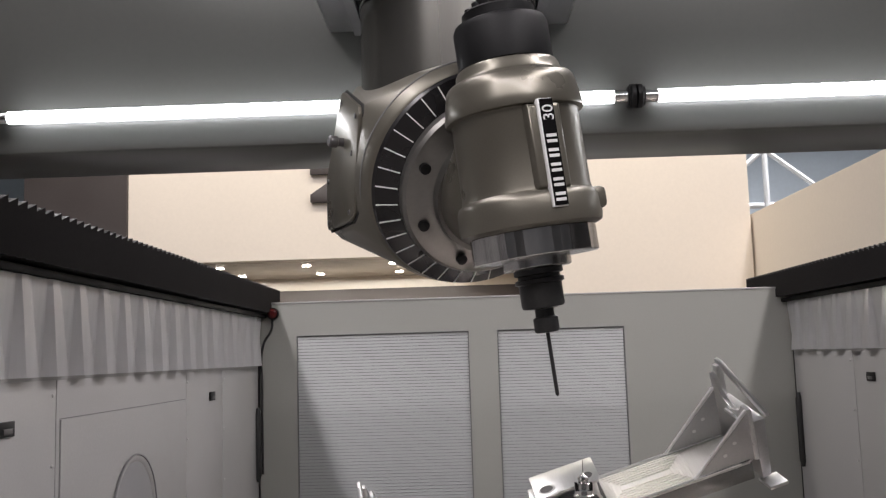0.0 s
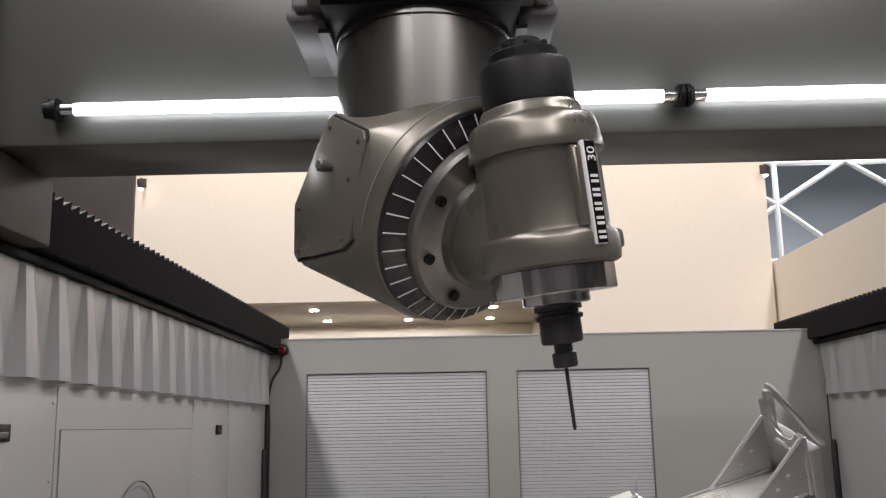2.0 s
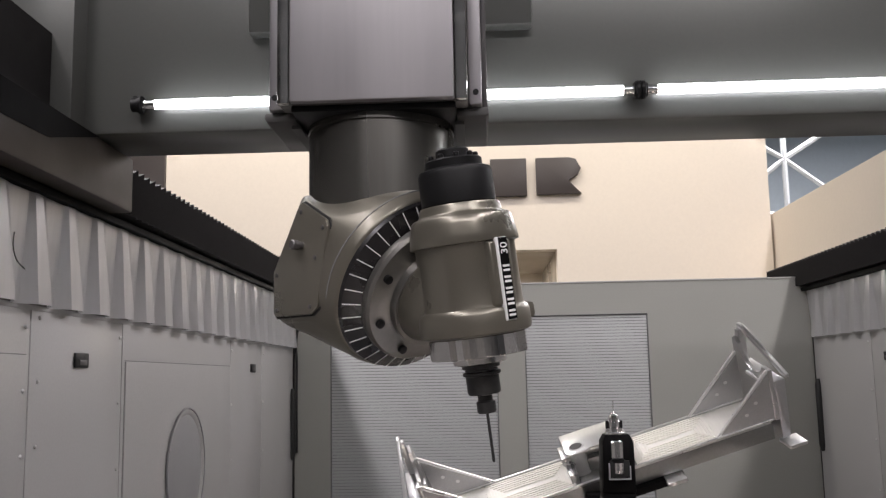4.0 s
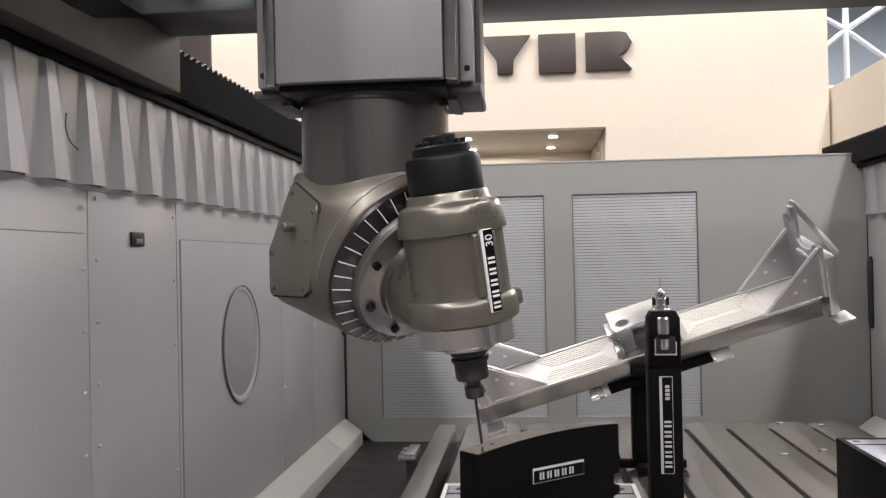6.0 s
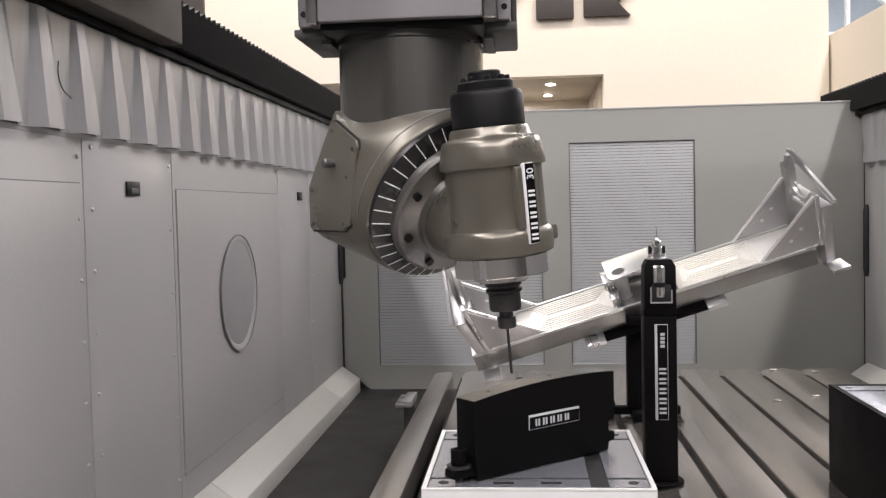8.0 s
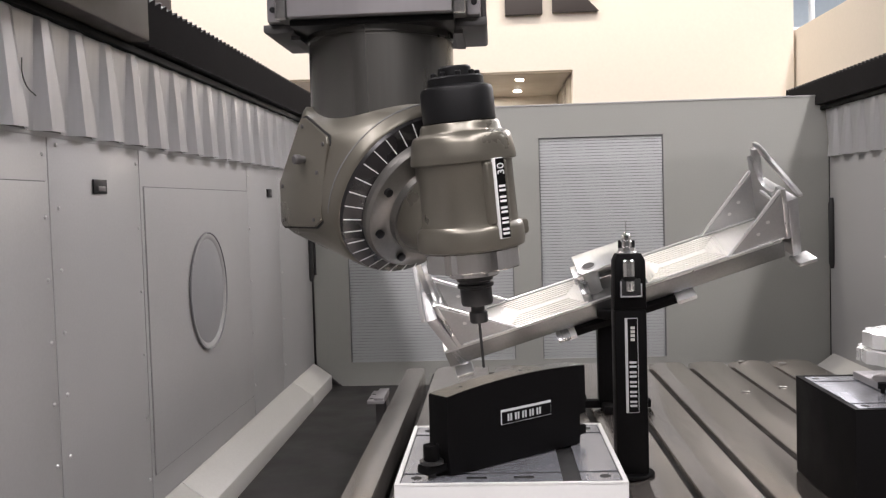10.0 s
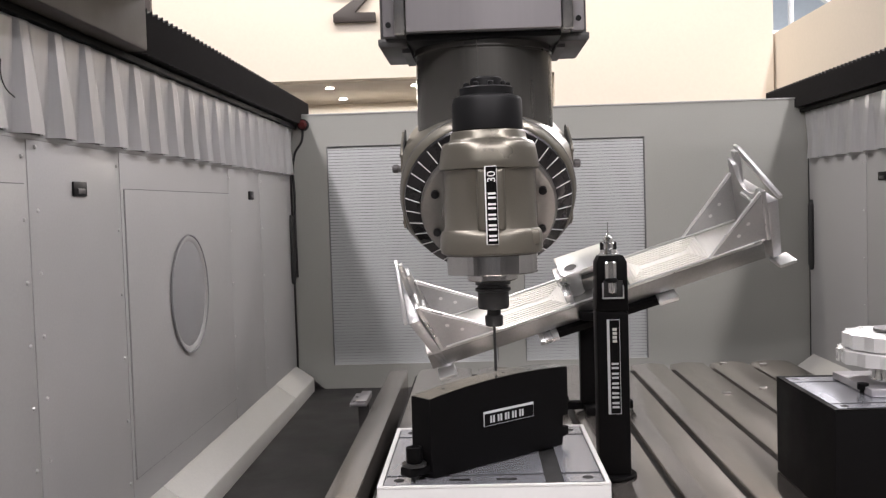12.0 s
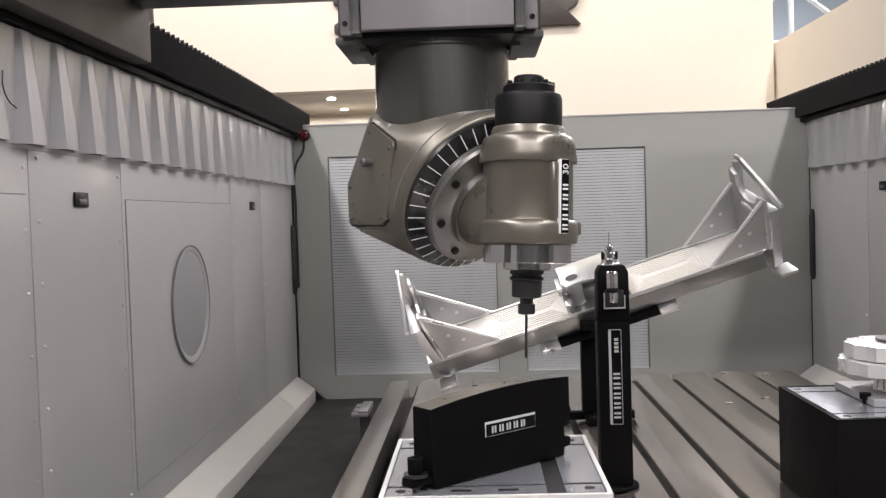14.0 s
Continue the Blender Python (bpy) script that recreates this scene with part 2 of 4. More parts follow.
# west, east and south walls stay unseen; their dark colour shapes reflections
for nm, b in (("hall_wall_west", (-14.1, -14, -12, 26)), ("hall_wall_east", (14, 14.1, -12, 26)),
              ("hall_wall_south", (-14, 14, -12.1, -12)), ("hall_wall_north", (-14, 14, 26, 26.1))):
    far = nm == "hall_wall_north"
    solo(nm, cube(*b, -0.25, 9.0), HALL_BLUE if far else HALL_DARK, "pale blue hall cladding" if far else "unseen hall wall, darkened for reflections", "wall", kind="structure")

# stand wall behind the machine, with a long lit niche low in it
HY = 10.72
stand = thing("stand_wall", "cream painted exhibition wall behind the machine", "wall", kind="structure")
part("wall_panel", cube(-4.02, 3.01, HY, HY + 0.2, 3.065, 4.60), BEIGE, stand)
part("wall_panel", cube(0.555, 3.01, HY, HY + 0.2, -0.25, 3.065), BEIGE, stand)
NB = 13.3
part("end_pillar", cube(-5.2, -4.022, HY - 0.05, HY + 0.2, -0.25, 4.60), SIGN_BROWN, stand, "dark brown end pillar")
part("niche_back", cube(-6.0, 0.555, NB, NB + 0.05, 2.9, 3.3), NICHE_TAUPE, stand, "glossy taupe niche wall")
part("niche_soffit", cube(-6.0, 0.555, HY + 0.2, NB, 3.067, 3.10), NICHE_TAUPE, stand, "glossy soffit with downlights")
part("niche_cheek", cube(0.555, 0.58, HY + 0.2, NB, -0.25, 3.067), NICHE_TAUPE, stand, "taupe niche cheek")
part("niche_ledge", cube(-6.0, 0.553, NB - 0.03, NB - 0.002, -0.25, 2.899), SIGN_BROWN, stand, "brown back panel of the niche")
dl = finish(turned([(0.05, 0.0), (0.05, 0.006), (0.04, 0.008)], 20), "downlight", SPOT_GLOW, 30)
for k in range(5):
    for y in (11.47, 12.62):
        share("downlight", dl, stand, Matrix.Translation((-0.02 - 1.05 * k, y, 3.058)), "small lit downlight")
side = solo("stand_side_wall", cube(3.04, 3.2, 3.0, HY + 0.2, -0.25, 3.42), BEIGE, "low cream side wall of the stand", "wall", kind="structure")


def sign_shape(pts):
    sg = solo("sign_shape", prism(pts, HY - 0.07, HY - 0.005, bevel=0.006), SIGN_BROWN,
              "dark brown raised sign shape on the cream wall", "sign", group="sign on the stand wall")
    return sg


sign_shape([(-1.93, 4.02), (-1.45, 4.02), (-1.45, 4.13), (-1.93, 4.13)])
sign_shape([(-1.93, 3.70), (-1.45, 3.70), (-1.45, 3.80), (-1.70, 3.80), (-1.52, 3.97), (-1.63, 3.99), (-1.93, 3.79)])
sign_shape([(-1.40, 3.70), (-0.90, 3.70), (-1.06, 4.13), (-1.24, 4.13)])
sign_shape([(-0.86, 4.13), (-0.66, 3.86), (-0.66, 3.70), (-0.48, 3.70), (-0.48, 3.86), (-0.28, 4.13)])
sign_shape([(-0.19, 3.69), (0.23, 3.69), (0.23, 4.13), (-0.19, 4.13)])
sign_shape([(0.34, 3.70), (0.86, 3.70), (0.70, 3.86), (0.82, 3.92), (0.86, 4.0), (0.80, 4.11), (0.72, 4.13), (0.34, 4.13)])


spots = thing("wall_spotlight", "small lit spotlight above the cream wall", "lamp")
part("can", turned([(0.03, 0), (0.045, 0.06), (0.045, 0.10)], 20, toward((0, 0, 1), (2.98, HY - 0.12, 4.36))), SIGN_BROWN, spots)
part("bulb", turned([(0.028, 0), (0.02, -0.02)], 16, toward((0, 0, 1), (2.98, HY - 0.12, 4.358))), SPOT_GLOW, spots)
part("bracket", cube(2.97, 2.99, HY - 0.13, HY - 0.018, 4.46, 4.48), SIGN_BROWN, spots)
part("bracket_post", cube(2.96, 3.0, HY - 0.018, HY - 0.001, 4.40, 4.50), SIGN_BROWN, spots)
copy_thing(spots, pose(-6.9, 0, 0))

# roof truss of the hall, seen over the low side wall
truss = thing("roof_truss", "pale painted steel truss of the hall roof", "truss")


def bar(a, b, r, name="brace"):
    a, b = Vector(a), Vector(b)
    part(name, turned([(r, 0), (r, (b - a).length)], 8, toward(b - a, a)), TRUSS_WHITE, truss)


for k in range(3):
    x, z = 4.97 + 2.4 * k, 5.26
    bar((x, 16, -0.25), (x, 16, 9.0), 0.05, "chord")
    for dx, dz in ((-1.2, 0.75), (-1.2, -0.95), (1.2, 0.75), (1.2, -0.95)):
        bar((x, 16, z), (x + dx, 16, z + dz), 0.045)
for z in (4.3, 6.0):
    bar((3.4, 16.05, z), (12.0, 16.05, z), 0.05, "chord")

# ---------------------------------------------------------------- machine enclosure
solo("pit_floor", cube(LX - 0.1, RX + 0.1, 1.6, BY + 0.3, -0.25, 0.0), PIT_DARK, "dark oily floor of the machine pit", "floor", kind="structure")


def porthole_cover(parent, x, y, z, r, sign):
    m = toward((sign, 0, 0), (x, y, z))
    part("porthole_frame", turned([(r + 0.010, -0.004), (r + 0.009, 0.003), (r + 0.003, 0.003), (r + 0.0, -0.020)], 64, m, caps=False), PLATE_GREY, parent)
    part("porthole_rim", turned([(r, -0.020), (r, -0.003), (r * 0.975, -0.001), (r * 0.93, -0.006), (r * 0.90, -0.012)], 64, m, caps=False), WALL_GREY, parent, "raised bevelled rim")
    part("porthole_plate", turned([(r * 0.92, -0.03), (r * 0.92, -0.012), (r * 0.885, -0.009)], 64, m), PLATE_GREY, parent, "round recessed cover plate")


def side_wall(name, x, sign):
    """Sheet-metal side wall; sign is the inward direction along x."""
    w = thing(name, "grey sheet metal side wall of the machine, riveted panels", "wall", kind="structure")
    xo = x - sign * 0.15
    # joints between the sheets are real gaps over a backing plate
    part("backing", cube(min(xo, x - sign * 0.03), max(xo, x - sign * 0.03), 1.6, BY - 0.01, 0.0, 2.32), DARK_STEEL, w)
    lo, hi = min(x, x - sign * 0.028), max(x, x - sign * 0.028)
    edges = [1.6, 3.355, 4.24, 6.12, 7.0, BY - 0.012]
    for a, b in zip(edges, edges[1:]):
        part("wall_panel", cube(lo, hi, a + 0.004, b - 0.004, 0.2, 1.905, 0.003), WALL_GREY, w)
    t0, t1 = min(x, x + sign * 0.006), max(x, x + sign * 0.006)
    part("access_panel", cube(t0, t1, 1.7, 3.32, 0.35, 1.72, 0.002), WALL_GREY, w)
    part("access_panel", cube(t0, t1, 4.28, 6.10, 0.36, 1.715, 0.002), WALL_GREY, w)
    g0, g1 = min(x, x + sign * 0.0065), max(x, x + sign * 0.0065)
    for y0, y1, z0, z1 in ((1.7, 3.32, 0.35, 1.72), (4.28, 6.10, 0.36, 1.715)):
        gap = bmesh.new()
        for q in ((y0 - 0.0045, y0 - 0.001, z0, z1), (y1 + 0.001, y1 + 0.0045, z0, z1), (y0 - 0.007, y1 + 0.007, z0 - 0.0045, z0 - 0.001), (y0 - 0.007, y1 + 0.007, z1 + 0.001, z1 + 0.0045)):
            box(gap, g0, x + sign * 0.001 if sign > 0 else g1, q[0], q[1], q[2], q[3]) if sign > 0 else box(gap, x - 0.001, g1, q[0], q[1], q[2], q[3])
        part("panel_gap", gap, GAP, w)
    porthole_cover(w, x + sign * 0.0185, 5.18, 1.147, 0.322, sign)
    for y in (3.79, 6.715):
        f = part("latch", cube(t0, x + sign * 0.010, y - 0.065, y + 0.065, 1.68, 1.74, 0.004), BLACK_PLASTIC, w, "black flush latch")
        part("latch_tongue", cube(x + sign * 0.009, x + sign * 0.014, y - 0.03, y + 0.04, 1.69, 1.712, 0.002), DARK_STEEL, f)
    # fluted cover under the bellows, each flute a bent sheet
    bm = bmesh.new()

    prof = [(0.0, 0.0), (0.03, 0.002), (0.082, 0.050), (0.175, 0.056), (0.24, 0.006), (0.275, 0.0)]
    va = [bm.verts.new((sign * dx, py, 0.0)) for py, dx in prof]
    vb = [bm.verts.new((sign * dx * 0.12 + sign * 0.035, 0.11 + (py - 0.11) * (0.55 if 0 < i < 5 else 1.0) - (0.055 if 0 < i < 5 else 0.0), 0.43)) for i, (py, dx) in enumerate(prof)]
    for i in range(len(prof) - 1):
        bm.faces.new((va[i], va[i + 1], vb[i + 1], vb[i]))
    bmesh.ops.solidify(bm, geom=list(bm.faces), thickness=0.004)
    me = finish(bm, "flute", FLUTE_STEEL, 8)
    for i in range(24):
        share("flute", me, w, Matrix.Translation((x + sign * 0.004, 1.565 + 0.275 * i, 1.90)))
    for y in (4.16, 4.716, 5.255, 5.801) if sign > 0 else (7.22, 7.81):
        part("foot_wedge", hull([(x + sign * dx, y + dy, 1.904 + dz) for dx, dy, dz in ((0.004, -0.03, 0), (0.045, -0.03, 0), (0.004, 0.045, 0), (0.045, 0.045, 0), (0.03, -0.03, 0.022), (0.03, 0.01, 0.018))]), BLACK_PLASTIC, w, "black foot wedge")
    part("flute_rail", cube(min(x - sign * 0.02, x + sign * 0.002), max(x - sign * 0.02, x + sign * 0.002), 1.6, BY - 0.02, 1.885, 1.903, 0.002), WALL_GREY, w)
    # rivets
    rv = finish(turned([(0.009, 0.0), (0.008, 0.004), (0.004, 0.007)], 8, toward((sign, 0, 0))), "rivet", RIVET, 60)
    for y, z0, z1, n in ((3.30, 0.45, 1.82, 7), (3.42, 0.45, 1.86, 7), (4.20, 0.36, 1.82, 6), (6.14, 0.42, 1.82, 5), (7.05, 0.4, 1.82, 5)):
        for i in range(n):
            share("rivet", rv, w, Matrix.Translation((x + sign * (0.006 if y == 3.30 else 0.0), y, z0 + (z1 - z0) * i / (n - 1))))
    # sloping kerb at the foot
    k0 = [(x, 0.22), (x + sign * 0.012, 0.225), (x + sign * 0.165, 0.115), (x + sign * 0.165, 0.0), (x, 0.0)]
    for a, b in ((1.6, 4.6), (4.606, 7.25), (7.256, BY - 0.1)):
        part("kerb", prism(k0 if sign > 0 else k0[::-1], a, b, bevel=0.004), KERB_PAINT, w, "sloping light grey kerb")
    return w


west = side_wall("wall_west", LX, 1)
wire([(LX + 0.060, 3.086, 2.13), (LX + 0.062, 3.079, 2.08), (LX + 0.062, 3.103, 2.04), (LX + 0.058, 3.174, 2.013)], 0.0022, "wire_end", RUBBER, west)
side_wall("wall_east", RX, -1)


def bellows(x, y0, y1, name):
    """Folded way cover along the top of a side wall."""
    b = thing(name, "black folded bellows over the side guideway", "way cover", kind="structure")
    n = int((y1 - y0) / 0.075)
    bm = bmesh.new()
    sec = []
    for i in range(2 * n + 1):
        y = y0 + (y1 - y0) * i / (2 * n)
        d = 0.0 if i % 2 else 0.026
        sec.append([bm.verts.new(p) for p in ((x - 0.14 + d, y, 2.345), (x - 0.14 + d, y, 2.56 - d), (x + 0.14 - d, y, 2.56 - d), (x + 0.14 - d, y, 2.345))])
    for a, c in zip(sec, sec[1:]):
        for i in range(4):
            bm.faces.new((a[i], a[(i + 1) % 4], c[(i + 1) % 4], c[i]))
    bm.faces.new(sec[0])
    bm.faces.new(sec[-1][::-1])
    part("folds", bm, BELLOWS_BLACK, b, smooth=0)
    # rail coloured black for the shadow strip under the bellows
    part("guide_rail", cube(x - 0.09, x + 0.09, 1.6, y1, 2.30, 2.332, 0.003), BLACK_PAINT, b)
    return b


bellows(LX - 0.02, 2.0, 8.6, "bellows_west")
bellows(RX + 0.02, 2.0, 9.0, "bellows_east")

# end wall with two slatted shutters
end = thing("wall_end", "green-grey painted end wall with two slatted shutters", "wall", kind="structure")
SHUT = ((-1.672, -0.212), (0.028, 1.100))
Z0, Z1 = 0.21, 2.142
xs = [-1.985, SHUT[0][0], SHUT[0][1], SHUT[1][0], SHUT[1][1], 2.497]
for a, b in ((0, 1), (2, 3), (4, 5)):
    part("wall_panel", cube(xs[a], xs[b], BY, BY + 0.08, Z0, Z1), BACK_GREY, end)
part("wall_panel", cube(xs[0], xs[5], BY, BY + 0.08, Z1, 2.415), BACK_GREY, end)
part("wall_panel", prism([(-1.985, 0.21), (-1.985, 0.19), (-1.70, -0.05), (2.497, -0.05), (2.497, 0.21)], BY, BY + 0.08), BACK_GREY, end)
for a, b in ((-2.14, -1.60), (2.40, 2.64)):
    part("corner_filler", cube(a, b, BY + 0.082, BY + 0.11, -0.05, 2.29), DARK_STEEL, end, "dark plate closing the corner")
part("top_rail", cube(xs[0], xs[5], BY - 0.006, BY + 0.09, 2.415, 2.43, 0.003), WALL_GREY, end)
for a, b in SHUT:
    sh = part("shutter_box", cube(a, b, BY + 0.06, BY + 0.08, Z0, Z1), DARK_STEEL, end, "slatted shutter in a recess")
    fr = bmesh.new()
    box(fr, a, a + 0.006, BY - 0.003, BY + 0.05, Z0, Z1)
    box(fr, b - 0.006, b, BY - 0.003, BY + 0.05, Z0, Z1)
    box(fr, a + 0.006, b - 0.006, BY - 0.003, BY + 0.05, Z1 - 0.006, Z1)
    part("shutter_frame", fr, GAP, sh)
    w = b - a - 0.016
    bm = prism([(-w / 2, 0.0), (w / 2, 0.0), (w / 2, 0.0228), (-w / 2, 0.0228)], 0.0, 0.012)
    for v in bm.verts:
        if v.co.y < 0.006 and v.co.z > 0.01:
            v.co.y += 0.006
    me = finish(bm, "slat", SLAT_WHITE, 0)
    n = 73
    step = (Z1 - 0.008 - Z0) / n
    for i in range(n):
        share("slat", me, sh, Matrix.Translation(((a + b) / 2, BY + 0.010, Z0 + 0.001 + step * i)))

for x in (LX + 0.012, RX - 0.012):
    part("corner_seal", turned([(0.012, 0.0), (0.028, 0.05), (0.028, 0.55), (0.012, 0.6)], 12, Matrix.Translation((x, BY - 0.09, 0.95))), RUBBER, end, "black rubber corner seal")

beacon = thing("warning_beacon", "small dark red warning lamp with a cable on the end wall", "lamp")
part("housing", turned([(0.035, 0), (0.05, 0.01), (0.05, 0.05)], 24, toward((0, -1, 0), (-1.865, BY - 0.001, 2.335))), BLACK_PLASTIC, beacon)
part("lens", turned([(0.042, 0.05), (0.040, 0.07), (0.02, 0.085)], 24, toward((0, -1, 0), (-1.865, BY - 0.001, 2.335))), RED_LENS, beacon, "dark red lens")
wire([(-1.87, BY - 0.03, 2.29), (-1.88, BY - 0.03, 2.2), (-1.95, BY - 0.02, 2.08), (-1.965, BY - 0.015, 1.7), (-1.965, BY - 0.015, 1.0)], 0.010, "cable", RUBBER, beacon)

# ---------------------------------------------------------------- machine table
table = thing("machine_table", "ground steel machine table with long T-slots", "machine table")
TZ = 0.38
# bed coloured near black for the shade down in the T-slots
part("table_bed", cube(-0.86, 1.92, 1.9, 6.93, 0.002, TZ - 0.05), SLOT_SHADE, table)
sl = [-0.86, -0.42, -0.135, 0.15, 0.435, 0.72, 1.01, 1.30, 1.60, 1.92]
for a, b in zip(sl, sl[1:]):
    sec = [(a + 0.021, TZ - 0.048), (b - 0.021, TZ - 0.048), (b - 0.021, TZ - 0.014), (b - 0.028, TZ - 0.008), (b - 0.07, TZ - 0.0035), (b - 0.13, TZ - 0.001)]
    sec += [(a + 0.118, TZ), (a + 0.108, TZ - 0.0004), (a + 0.099, TZ - 0.0016), (a + 0.090, TZ - 0.0040), (a + 0.034, TZ - 0.0125), (a + 0.024, TZ - 0.016), (a + 0.021, TZ - 0.022)]
    part("table_strip", prism(sec, 1.9, 6.95), TABLE_STEEL, table, smooth=25)
part("edge_rail", cube(-1.05, -0.915, 1.9, 6.9, 0.002, TZ, 0.008), TABLE_STEEL, table, "raised steel edge rail")

for x, y in ((1.150, 5.818), (1.415, 5.95), (1.405, 6.88), (1.668, 6.794)):
    nut = thing("slot_nut", "small grey steel nut lying by a table slot", "nut", pose(x, y, TZ - 0.001), group="loose slot nuts")
    part("body", hull([(sx * a, sy * b, z) for sx in (-1, 1) for sy in (-1, 1) for a, b, z in ((0.026, 0.011, 0.0), (0.026, 0.011, 0.005), (0.018, 0.007, 0.009))], 0.001), FLANGE_STEEL, nut)

# ---------------------------------------------------------------- fixture blocks
def fixture_block(m, face, label, rim, h=0.414, d=0.34, e=0.022):
    """Square fixture: a painted box with a light rim and a slotted ground top."""
    b = thing("fixture_block", label, "fixture", m, group="fixture blocks")
    s = 0.34
    part("box", cube(-s, s, -d, d, 0.0, h, 0.004), face, b)
    fr = bmesh.new()
    for q in ((-s, s, -d, -d + e), (-s, s, d - e, d), (-s, -s + e, -d + e, d - e), (s - e, s, -d + e, d - e)):
        box(fr, *q, h, h + 0.006)
    part("rim", fr, rim, b)
    # near-black sheet for the shade between rim and plates
    part("slot_bed", cube(-s + e, s - e, -d + e, d - e, h, h + 0.0015), SLOT_SHADE, b)
    ys = (-d + e, -d + 0.11, d - 0.14, d - e)
    for y0, y1 in zip(ys, ys[1:]):
        for x0, x1 in ((-s + e, 0.157), (0.203, s - e)):
            part("top_plate", cube(x0 + 0.004, x1 - 0.004, y0 + 0.010, y1 - 0.010, h + 0.002, h + 0.005), TOP_PLATE, b)
    # holes are flat near-black pieces, their shade given by colour alone
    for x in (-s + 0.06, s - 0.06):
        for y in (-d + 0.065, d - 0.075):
            part("bolt_hole", turned([(0.016, 0), (0.016, 0.001)], 16, Matrix.Translation((x, y, h + 0.005))), SLOT_SHADE, b)
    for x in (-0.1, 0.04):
        part("slot_hole", cube(x - 0.03, x + 0.03, -d + 0.05, -d + 0.07, h + 0.005, h + 0.006), SLOT_SHADE, b)
    return b


fixture_block(pose(-0.345, 3.04, TZ), WHITE_PAINT, "white fixture block with a slotted steel top on the table", WHITE_PAINT, 0.398, 0.36, 0.014)
fixture_block(pose(1.27, 3.81, TZ), BLACK_PAINT, "black fixture block with a slotted steel top on the table", BLACK_PAINT)

# curved black sample, set askew on the white block
def arc_z(x):
    return 0.266 + 0.0373 * x - 0.195 * x * x


sample = thing("curved_sample", "black test piece with an arched top on the white block", "test piece", pose(-0.305, 2.938, 0.785, 0, 0, 41.0))
L2 = 0.295
pts = [(-L2, 0.08), (-L2 + 0.01, 0.0), (L2 - 0.03, 0.0), (L2 - 0.03, 0.03), (L2, 0.03), (L2, 0.06), (L2 - 0.03, 0.06), (L2 - 0.03, 0.10), (L2, 0.10)]
pts += [(L2 - 2 * L2 * i / 24, arc_z(L2 - 2 * L2 * i / 24)) for i in range(25)]
part("body", prism(pts, 0.0, 0.09, bevel=0.002), BLACK_PAINT, sample)
strip = bmesh.new()
top = [(-L2 + 0.003 + (2 * L2 - 0.006) * i / 24) for i in range(25)]
prism([(x, arc_z(x) + 0.0002) for x in top] + [(x, arc_z(x) + 0.0014) for x in reversed(top)], 0.003, 0.087, strip)
# thin metallic strip, paler than the body, along the arched top
part("top_face", strip, NECK_STEEL, sample, "thin grey metallic strip over the arched top")

part("label_frame", cube(-0.085, 0.130, -0.0035, -0.0005, 0.121, 0.168, 0.001), LABEL_PALE, sample, "white-edged label with light blocks")
part("label_field", cube(-0.0825, 0.1275, -0.0048, -0.0034, 0.1235, 0.1605), BLACK_PAINT, sample)
for k in range(5):
    for d in (0.0, 0.0115):
        part("label_block", cube(-0.060 + 0.031 * k + d, -0.0535 + 0.031 * k + d, -0.0062, -0.0047, 0.131, 0.153), LABEL_PALE, sample)
for x in (-0.20, 0.05):
    part("top_hole", turned([(0.006, 0.0), (0.006, 0.002)], 12, Matrix.Translation((x, 0.05, arc_z(x) + 0.0002))), SLOT_SHADE, sample)
clamp = thing("clamp_bolt", "black clamp strap with a bolt holding the test piece", "clamp", pose(-0.590, 2.765, 0.784, 0, 0, 41.0) @ Matrix.Scale(1.22, 4))
part("strap", cube(-0.03, 0.085, -0.035, 0.005, 0.012, 0.034, 0.004), BLACK_PAINT, clamp)
part("washer", turned([(0.030, 0.035), (0.030, 0.042)], 24, Matrix.Translation((0.0, -0.015, 0))), HOLDER, clamp)
part("bolt_head", turned([(0.018, 0.042), (0.020, 0.046), (0.020, 0.080), (0.013, 0.082), (0.011, 0.072)], 24, Matrix.Translation((0.0, -0.015, 0))), BLACK_PAINT, clamp)
part("stud", turned([(0.010, 0.0), (0.010, 0.04)], 16, Matrix.Translation((0.0, -0.015, 0))), HOLDER, clamp)
part("spacer", turned([(0.016, 0.0), (0.016, 0.013)], 16, Matrix.Translation((0.06, -0.015, 0))), CHROME, clamp, "bright spacer")

# turned steel piece on the black block
hubp = thing("turned_hub", "bright turned steel hub with a fluted rim on a square plate", "workpiece", pose(1.345, 3.87, TZ + 0.421))
part("base_plate", cube(-0.20, 0.24, -0.20, 0.20, 0.0, 0.03, 0.004), RAM_STEEL, hubp)
part("barrel", turned([(0.112, 0.03), (0.106, 0.04), (0.104, 0.092), (0.12, 0.105)], 48), CHROME, hubp)


def fluted(r, z0, z1, n, cut):
    """Ring with scalloped flats: each facet leans a little differently."""
    bm = lathe(bmesh.new(), [(r - 0.05, z0), (r, z0 + 0.004), (r, z1 - 0.004), (r - 0.04, z1)], 2 * n)
    for v in bm.verts:
        k = round(math.atan2(v.co.y, v.co.x) / math.pi * n)
        if k % 2:
            v.co.x, v.co.y = v.co.x * cut, v.co.y * cut
    return bm


# rims take the pale edge tone in place of bright facet reflections
part("rim", fluted(0.246, 0.100, 0.160, 15, 0.94), ALU_LIT_EDGE, hubp, "fluted bright rim", smooth=0)
part("upper_rim", fluted(0.222, 0.160, 0.226, 13, 0.93), ALU_LIT_EDGE, hubp, smooth=0)
part("bore_cap", turned([(0.10, 0.230), (0.10, 0.240), (0.07, 0.242)], 36), DARK_STEEL, hubp)
